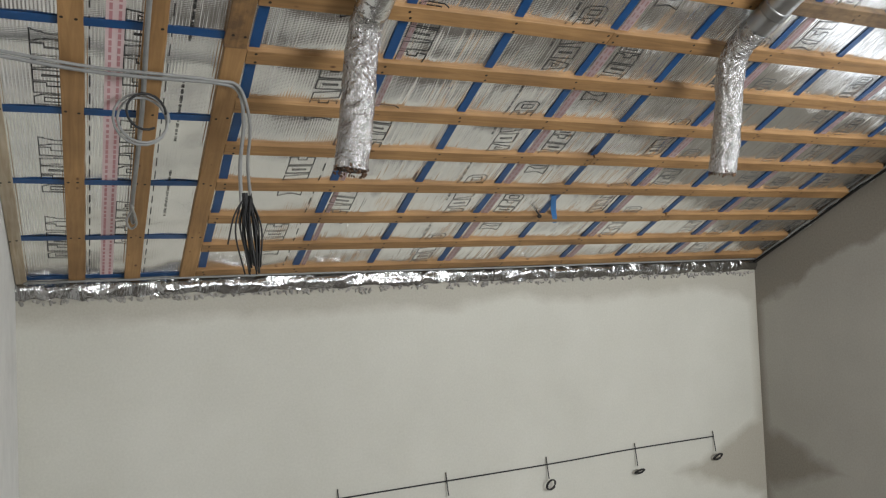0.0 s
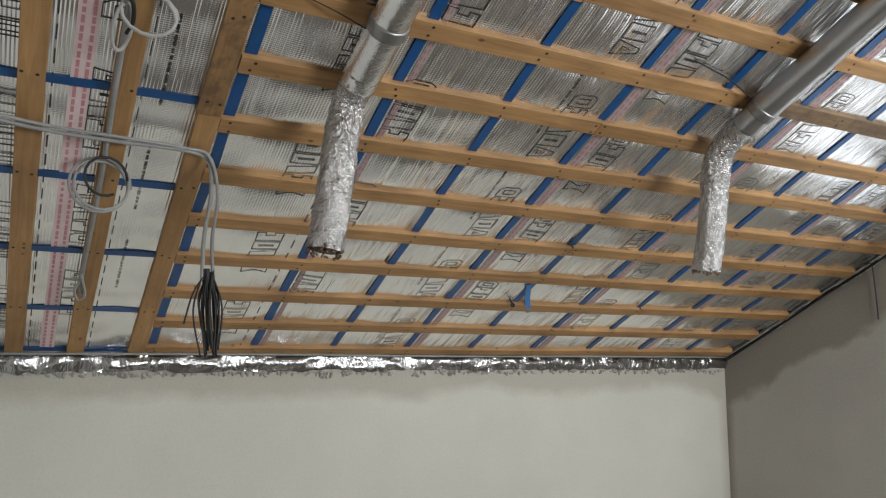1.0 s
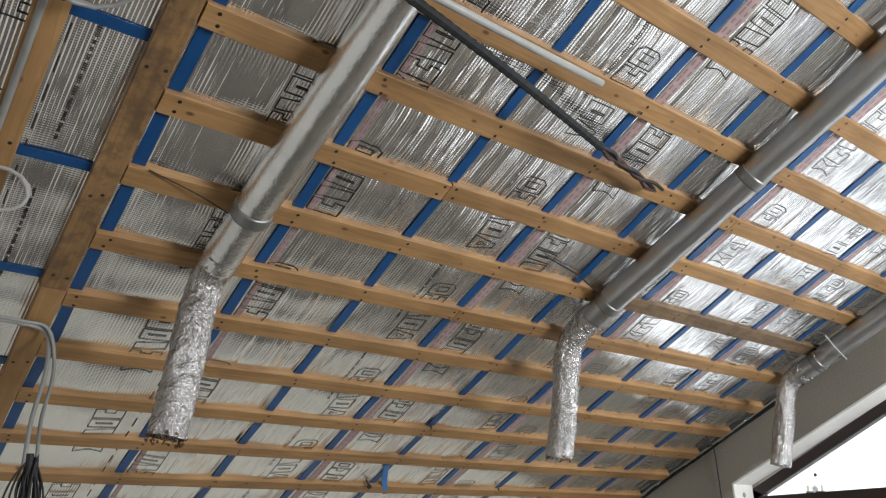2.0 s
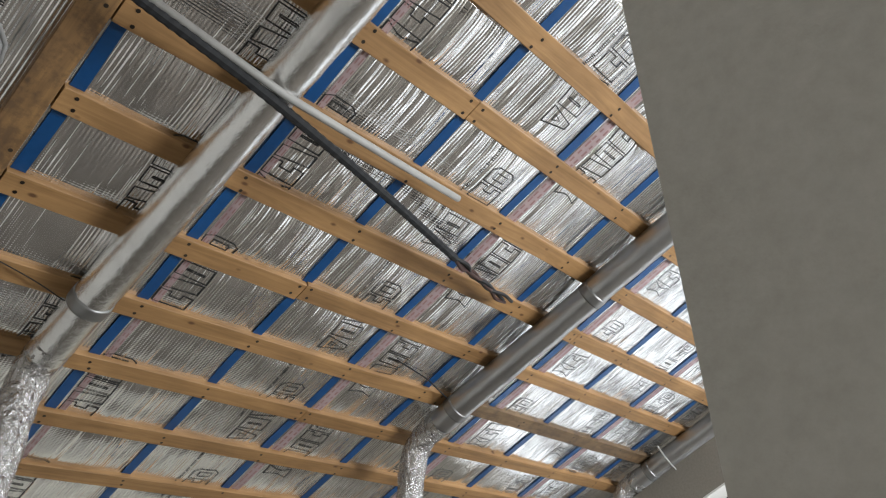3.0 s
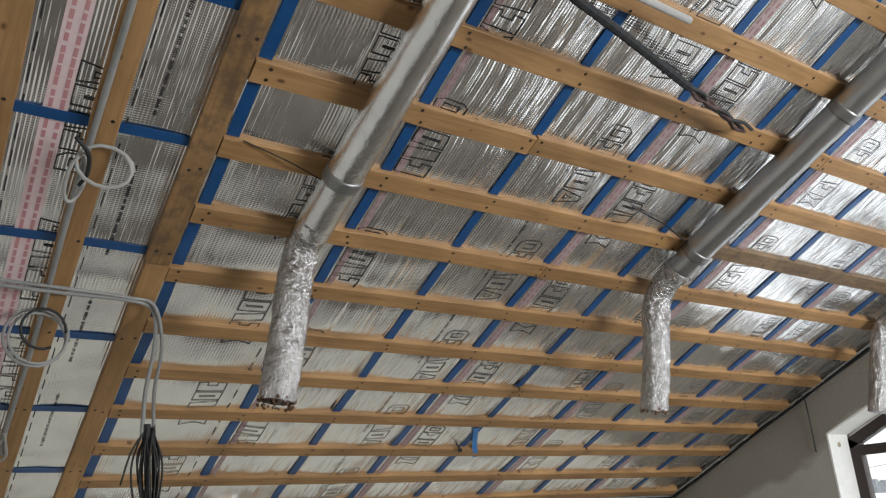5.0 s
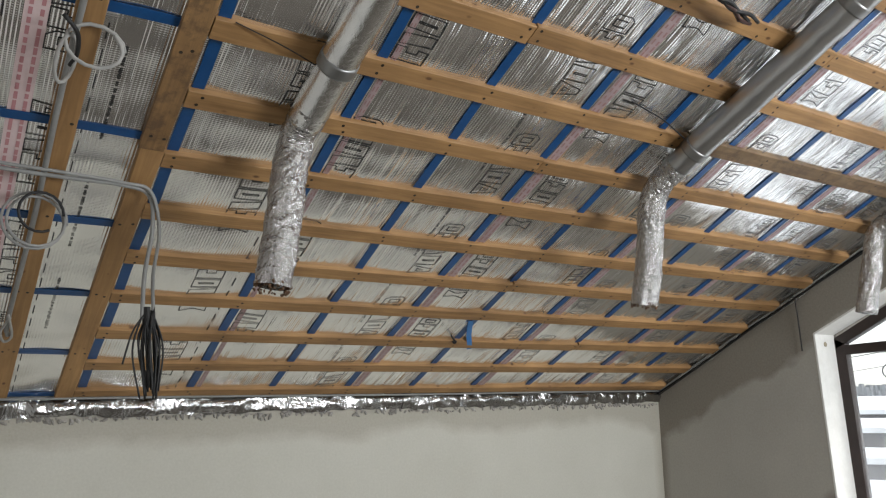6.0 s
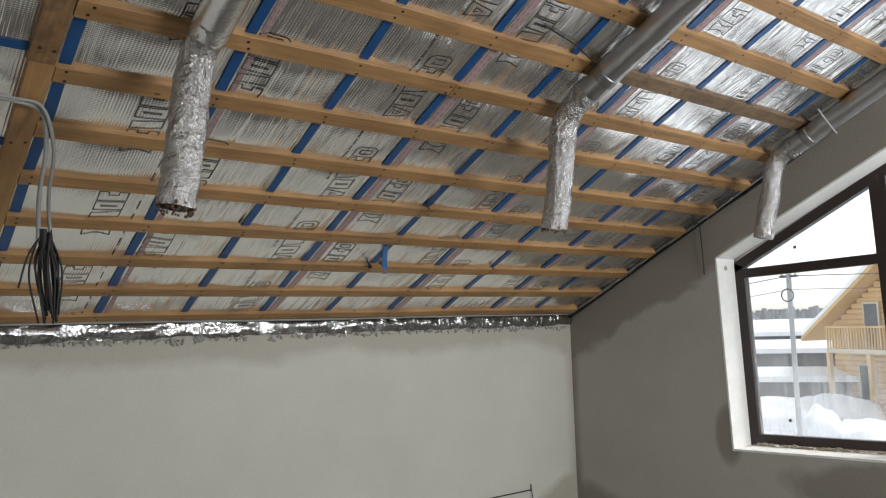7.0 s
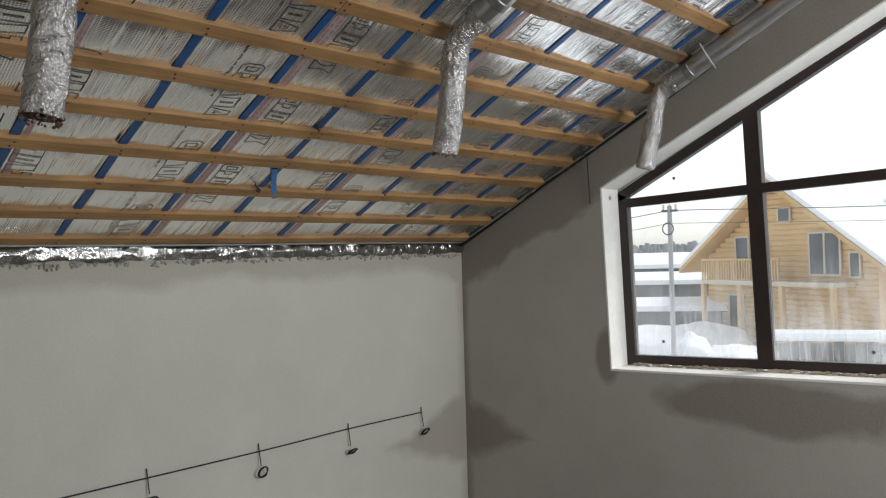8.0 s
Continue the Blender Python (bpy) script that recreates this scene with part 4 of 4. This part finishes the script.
# ---- socket cable on the knee wall ----
cable("wall_cable", [(-6.3, -0.012, H - 1.70), (-4.2, -0.012, H - 1.69), (-2.5, -0.012, H - 1.685), (-1.6, -0.012, H - 1.67), (-0.66, -0.012, H - 1.672)], 0.006, M_BLACK,
      "black cable running level along the plastered wall", "cable")
for i, (x, zb) in enumerate(((-6.0, -1.86), (-5.2, -1.87), (-4.34, -1.86), (-3.45, -1.86), (-2.515, -1.86), (-1.585, -1.88), (-0.665, -1.87))):
    ob = empty("socket_tail", Matrix.Translation((x, -0.012, H - 1.62)))
    tagged(ob, "short black cable tail coiled for a socket", "cable tail", "socket tails on the wall")
    top, bot = 0.0, zb + 1.62
    part("tail", tube(bmesh.new(), smooth_path([(0, 0, top), (0.004, -0.008, -0.09), (0.008, -0.02, bot + 0.06)], 5), 0.0045, 7), M_BLACK, ob, smooth=True)
    pts = []
    tilt = (0.3, 1.0, 0.5, 0.8, 0.35, 0.95, 0.75)[i]
    for k in range(24):
        a = 6.283 * k / 12
        r = 0.043 + 0.004 * math.sin(k)
        pts.append((0.012 + r * math.cos(a), -0.03 - r * math.sin(a) * math.sin(tilt) - 0.001 * k, bot + 0.015 + r * math.sin(a) * math.cos(tilt)))
    part("coil", tube(bmesh.new(), pts, 0.0062, 7), M_BLACK, ob, smooth=True)

# ---- the gable window ----
FX0, FX1 = 0.270, 0.345           # frame's depth in the wall
window = empty("window_1", WROT)
tagged(window, "sloping-headed brown plastic window with a mullion and a transom", "window", kind="structure")
place = lambda a, b, d: (d, a, b)
FT = lambda y: H + 0.333 + (-y - 1.814) * 0.466       # underside of the sloping head
YL, YR, ZB, ZT = -1.822, -6.87, H - 1.096, H + 0.246
head = 0.09
frame_part = lambda outline, nm="window_frame": part(nm, prism(bmesh.new(), outline, place, FX0, FX1), M_FRAME, window)
frame_part([(WY0 - 0.005, WZ0 + 0.02), (YL, WZ0 + 0.02), (YL, FT(YL)), (WY0 - 0.005, FT(YL) + 0.05)], "jamb")
frame_part([(YR, WZ0 + 0.02), (WY1 + 0.005, WZ0 + 0.02), (WY1 + 0.005, FT(WY1)), (YR, FT(YR))], "jamb")
frame_part([(YL, WZ0 + 0.03), (YR, WZ0 + 0.03), (YR, ZB), (YL, ZB)], "bottom_rail")
frame_part([(YL + 0.08, FT(YL + 0.08)), (YR, FT(YR)), (YR, FT(YR) + head), (YL + 0.08, FT(YL + 0.08) + head)], "head_rail")
MULL = [-2.989, -4.10, -5.21, -6.32]
for y in MULL:
    frame_part([(y + 0.062, ZB), (y - 0.062, ZB), (y - 0.062, FT(y - 0.062)), (y + 0.062, FT(y + 0.062))], "mullion")
edges = [YL] + [e for y in MULL for e in (y + 0.062, y - 0.062)] + [YR]
for a, b in zip(edges[::2], edges[1::2]):
    frame_part([(a, ZT), (b, ZT), (b, ZT + 0.078), (a, ZT + 0.078)], "transom")
    lower = prism(bmesh.new(), [(a + 0.01, ZB - 0.01), (b - 0.01, ZB - 0.01), (b - 0.01, ZT + 0.01), (a + 0.01, ZT + 0.01)], place, 0.305, 0.309)
    upper = prism(bmesh.new(), [(a + 0.01, ZT + 0.07), (b - 0.01, ZT + 0.07), (b - 0.01, FT(b) + 0.01), (a + 0.01, max(FT(a) + 0.01, ZT + 0.072))], place, 0.305, 0.309)
    for bmx in (lower, upper):
        g = part("pane", bmx, M_GLASS, window)
        g.visible_shadow = False
# little round stickers on the panes
for y, z in ((-2.284, 0.457), (-2.092, -0.971), (-3.772, -1.012)):
    bm = bmesh.new()
    bmesh.ops.create_cone(bm, cap_ends=True, segments=14, radius1=0.014, radius2=0.012, depth=0.004, matrix=Matrix.Translation((0.302, y, H + z)) @ Matrix.Rotation(radians(90), 4, 'Y'))
    part("sticker", bm, M_SHED, window, "small grey round sticker")
bm = bmesh.new()
rnd = random.Random(5)
y = YL
while y > WY1 + 0.05:
    s = rnd.uniform(0.008, 0.02)
    bmesh.ops.create_icosphere(bm, subdivisions=1, radius=s, matrix=Matrix.Translation((0.255 + rnd.uniform(-0.008, 0.004), y, WZ0 + 0.018 + rnd.uniform(0, 0.016))) @ Matrix.Diagonal((0.8, 1.8, 0.7, 1)))
    y -= rnd.uniform(0.012, 0.03)
bm.transform(WROT)
tagged(part("foam_bead", bm, M_FOAM, None), "yellowish mounting foam bead along the window's foot", "foam", kind="stuff")
bm = bmesh.new()
bmesh.ops.create_cone(bm, cap_ends=True, segments=12, radius1=0.02, radius2=0.02, depth=0.006, matrix=Matrix.Translation((0.13, WY0 - 0.014, H + 0.335)) @ Matrix.Rotation(radians(90), 4, 'X'))
bm.transform(WROT)
tagged(part("foam_plug", bm, M_FOAM, None), "round foam plug in the plaster reveal", "plug")

# ---- outside: snow, a timber house, sheds, a pole ----
GROUND = H - 4.25
bm = bmesh.new()
k = 64
rad = [1, 8, 16, 24, 32, 42, 60, 90, 150, 300, 700, 1600, 3000]
grid = []
for r in rad:
    ring = []
    for i in range(k):
        a = 2 * math.pi * i / k
        z = GROUND + (0.3 * noise.noise(Vector((r * math.cos(a) * 0.13, r * math.sin(a) * 0.13, 0))) if r < 200 else 0)
        ring.append(bm.verts.new((24 + r * math.cos(a), r * math.sin(a), z)))
    grid.append(ring)
bm.faces.new(grid[0])
for a, b in zip(grid, grid[1:]):
    for i in range(k):
        bm.faces.new((a[i], b[i], b[(i + 1) % k], a[(i + 1) % k]))
structure("ground", bm, M_SNOW, "snow-covered ground outside", "ground")

# the house: a along its front to the right, b outwards from the front, z over the eave corner
HOUSE = Matrix(((-0.4235, -0.9057, 0, 24.06), (-0.9057, 0.4235, 0, 5.47), (0, 0, 1, H), (0, 0, 0, 1)))
house = empty("timber_house", HOUSE)
tagged(house, "yellow timber house with a snowy gable roof and a balcony", "house")
APEX, EAVE, HALF, BASE, DEEP = 2.45, -0.75, 4.75, -4.3, -11.0
M_ROOF = plain("roof_edge", (0.10, 0.09, 0.085), (0.17, 0.16, 0.15), 0.8)


def hplace(a, b, d):
    return (a, d, b)


# log courses on the front, each a rounded beam cut to the gable
COURSE = 0.20
z = BASE
idx = 0
while z < APEX - 0.35:
    zm = z + COURSE / 2
    half = HALF - 0.65 if zm < EAVE + 0.45 else (APEX - 0.22 - zm) / ((APEX - EAVE) / HALF)
    if half > 0.15:
        bm = bmesh.new()
        prism(bm, [(0.0, z), (0.03, z + 0.05), (0.03, z + COURSE - 0.05), (0.0, z + COURSE - 0.004), (-0.12, z + COURSE - 0.004), (-0.12, z)], lambda p, q, d: (d, p, q), -half, half)
        part("log_course", bm, M_LOG, house)
    z += COURSE
# side walls and back
bm = bmesh.new()
for s in (-1, 1):
    x = s * (HALF - 0.67)
    box(bm, min(x, x - s * 0.2), max(x, x - s * 0.2), DEEP, -0.125, BASE, EAVE + 0.55)
box(bm, -HALF + 0.9, HALF - 0.9, DEEP, DEEP + 0.2, BASE, EAVE + 0.5)
part("wall", bm, M_LOG, house)
slope_h = (APEX - EAVE) / HALF
for s in (-1, 1):
    roofp = part("roof", prism(bmesh.new(), [(0, APEX), (s * (HALF + 0.35), EAVE - 0.35 * slope_h), (s * (HALF + 0.35), EAVE - 0.35 * slope_h - 0.16), (0, APEX - 0.2)], hplace, 0.75, DEEP - 0.5), M_LOG, house)
    bm = prism(bmesh.new(), [(0, APEX + 0.26), (s * (HALF + 0.33), EAVE - 0.33 * slope_h + 0.2), (s * (HALF + 0.33), EAVE - 0.33 * slope_h + 0.012), (0, APEX + 0.012)], hplace, 0.70, DEEP - 0.5)
    part("roof_snow", bm, M_SNOW, roofp, "thick snow on the roof")


def house_window(a0, a1, z0, z1, leaves):
    w = part("window", box(bmesh.new(), a0, a1, 0.06, 0.09, z0, z1), M_DARKWIN, house)
    t = 0.07
    for b0, b1, c0, c1 in ((a0 - t, a1 + t, z1, z1 + t), (a0 - t, a1 + t, z0 - t, z0), (a0 - t, a0, z0, z1), (a1, a1 + t, z0, z1)):
        part("frame", box(bmesh.new(), b0, b1, 0.057, 0.12, c0, c1), M_TRIM, w)
    for i in range(1, leaves):
        x = a0 + (a1 - a0) * i / leaves
        part("frame", box(bmesh.new(), x - 0.04, x + 0.04, 0.091, 0.115, z0, z1), M_TRIM, w)


house_window(1.40, 2.66, -1.14, 0.30, 2)
house_window(-0.03, 0.50, 0.83, 1.28, 1)
house_window(-2.30, -1.65, -1.36, 0.26, 1)
house_window(-2.75, -2.05, -3.75, -2.06, 1)
house_window(3.10, 3.45, -1.2, -0.42, 1)
balcony = part("balcony", box(bmesh.new(), -3.3, 3.25, 0.06, 1.05, -1.56, -1.40), M_TRIM, house)
part("handrail", box(bmesh.new(), -3.3, 0.9, 0.98, 1.05, -0.62, -0.55), M_LOG, balcony)
for i in range(30):
    x = -3.26 + i * 0.14
    part("baluster", box(bmesh.new(), x - 0.025, x + 0.025, 0.99, 1.04, -1.40, -0.622), M_LOG, balcony)
for x in (-3.25, -1.2, 0.9, 3.15):
    part("post", box(bmesh.new(), x - 0.08, x + 0.08, 0.9, 1.06, BASE, -1.562), M_LOG, balcony)
porch = part("porch_deck", box(bmesh.new(), -3.6, -1.0, 0.06, 1.2, BASE, BASE + 0.35), M_TRIM, house)
for x in (1.9, 2.3):
    part("roof_vent", tube(bmesh.new(), [Vector((x, -3.5, 1.0)), Vector((x, -3.5, 2.0 - x * 0.3 + 0.55))], 0.12, 10), M_ROOF, house)


def shed(name, x, y, yaw, wide, deep, wall, rise, label, z=GROUND):
    ob = empty(name, pose(x, y, z, 0, 0, yaw))
    tagged(ob, label, "shed", "sheds beyond the house")
    part("wall", box(bmesh.new(), -wide / 2, wide / 2, -deep / 2, deep / 2, 0, wall), M_SHED, ob)
    r = part("roof", prism(bmesh.new(), [(-deep / 2 - 0.3, wall - 0.1), (0, wall + rise), (deep / 2 + 0.3, wall - 0.1), (0, wall + rise - 0.15)], lambda a, b, d: (d, a, b), -wide / 2 - 0.3, wide / 2 + 0.3), M_SHED, ob)
    part("roof_snow", prism(bmesh.new(), [(-deep / 2 - 0.28, wall - 0.07), (-deep / 2 - 0.2, wall + 0.15), (0, wall + rise + 0.28), (deep / 2 + 0.2, wall + 0.15), (deep / 2 + 0.28, wall - 0.07), (0, wall + rise + 0.02)], lambda a, b, d: (d, a, b), -wide / 2 - 0.3, wide / 2 + 0.3), M_SNOW, r, "thick snow on the roof")


shed("shed", 34.6, 15.6, -62, 5.0, 3.6, 3.2, 0.5, "grey shed under a thick snowy roof")
shed("shed", 30.4, 13.2, -62, 4.6, 2.4, 2.5, 0.25, "low grey shed under snow beside the house")
shed("shed", 25.0, 11.0, -62, 6.2, 1.6, 1.6, 0.2, "long low grey shed under snow")
# snow heaps
for x, y, s, h in ((21.6, 9.6, 2.4, 1.15), (23.2, 8.4, 2.0, 1.2), (17.9, 6.2, 0.75, 1.3), (18.9, 5.0, 1.3, 1.0), (15.5, 7.0, 1.8, 0.8), (17.0, 1.4, 1.6, 0.7), (17.6, -2.6, 1.6, 0.75), (16.4, 4.0, 1.2, 1.1)):
    bm = bmesh.new()
    bmesh.ops.create_icosphere(bm, subdivisions=4, radius=1.0)
    for vtx in bm.verts:
        d = vtx.co.normalized()
        vtx.co *= 1 + 0.18 * noise.noise(d * 2.3 + Vector((x, y, 0))) + 0.07 * noise.noise(d * 7 + Vector((y, x, 0)))
        vtx.co = Vector((vtx.co.x * s, vtx.co.y * s, vtx.co.z * h))
    ob = part("snow_heap", bm, M_SNOW, None, smooth=True)
    ob.location = (x, y, GROUND)
    tagged(ob, "rounded heap of cleared snow", "snow heap", "snow heaps in the yard")
# pole with its wires
pole = empty("utility_pole", Matrix.Translation((13.55, 4.6, GROUND)))
tagged(pole, "grey utility pole with cross-arm and a cable ring", "utility pole")
top = H + 1.05 - GROUND
part("mast", tube(bmesh.new(), [Vector((0, 0, 0)), Vector((0, 0, top * 0.5)), Vector((0, 0, top))], 0.065, 12), M_POLE, pole)
part("cross_arm", box(bmesh.new(), -0.05, 0.05, -0.22, 0.22, top - 0.16, top - 0.10), M_SHED, pole)
for y in (-0.18, 0, 0.18):
    part("insulator", tube(bmesh.new(), [Vector((0, y, top - 0.1)), Vector((0, y, top + 0.04))], 0.03, 8), M_TRIM, pole)
pts = [Vector((-0.12, 0.16 * math.cos(6.283 * i / 20), top - 0.62 + 0.16 * math.sin(6.283 * i / 20))) for i in range(21)]
part("cable_ring", tube(bmesh.new(), pts, 0.018, 6), M_SHED, pole)
for k, (dz, r) in enumerate(((-0.1, 0.011), (-0.45, 0.007))):
    for a, b in (((13.55, 4.6, H + 1.03 + dz), (8.0, 16.0, H - 0.4 + dz)), ((13.55, 4.6, H + 1.03 + dz), (18.0, -8.5, H + 1.25 + dz))):
        a, b = Vector(a), Vector(b)
        mid = a.lerp(b, 0.5) + Vector((0, 0, -0.25))
        cable("overhead_wire", [a, mid, b], r, M_SHED, "dark overhead wire from the pole", "wire", "overhead wires")
# a low fence and a parked heap by the road
fence = empty("yard_fence", pose(19.2, 0.4, GROUND, 0, 0, -66))
tagged(fence, "grey board fence with snow behind the window", "fence")
for i in range(26):
    x = -3.9 + i * 0.30
    part("board", box(bmesh.new(), x, x + 0.27, -0.02, 0.02, 0, 1.25 + 0.03 * math.sin(i * 2.1)), M_SHED, fence)
part("snow_cap", box(bmesh.new(), -3.9, 3.9, -0.16, 0.16, 1.29, 1.62, 0.1), M_SNOW, fence)
# far woods
bm = bmesh.new()
rnd = random.Random(77)
for i in range(3200):
    a = rnd.uniform(-20, 75)
    d = rnd.uniform(150, 230)
    h = rnd.uniform(4.0, 6.6)
    c = Vector((d * math.cos(radians(a)), d * math.sin(radians(a)), GROUND - 0.5))
    r1, r2 = rnd.uniform(0.9, 1.9), rnd.uniform(0.1, 0.7)
    low, high = [[bm.verts.new((c.x + r * math.cos(1.2566 * j), c.y + r * math.sin(1.2566 * j), c.z + dz)) for j in range(5)] for r, dz in ((r1, 0), (r2, h))]
    for j in range(5):
        bm.faces.new((low[j], low[(j + 1) % 5], high[(j + 1) % 5], high[j]))
tagged(part("far_woods", bm, M_WOODS, None), "grey bare woods in the winter haze", "woods", kind="stuff")
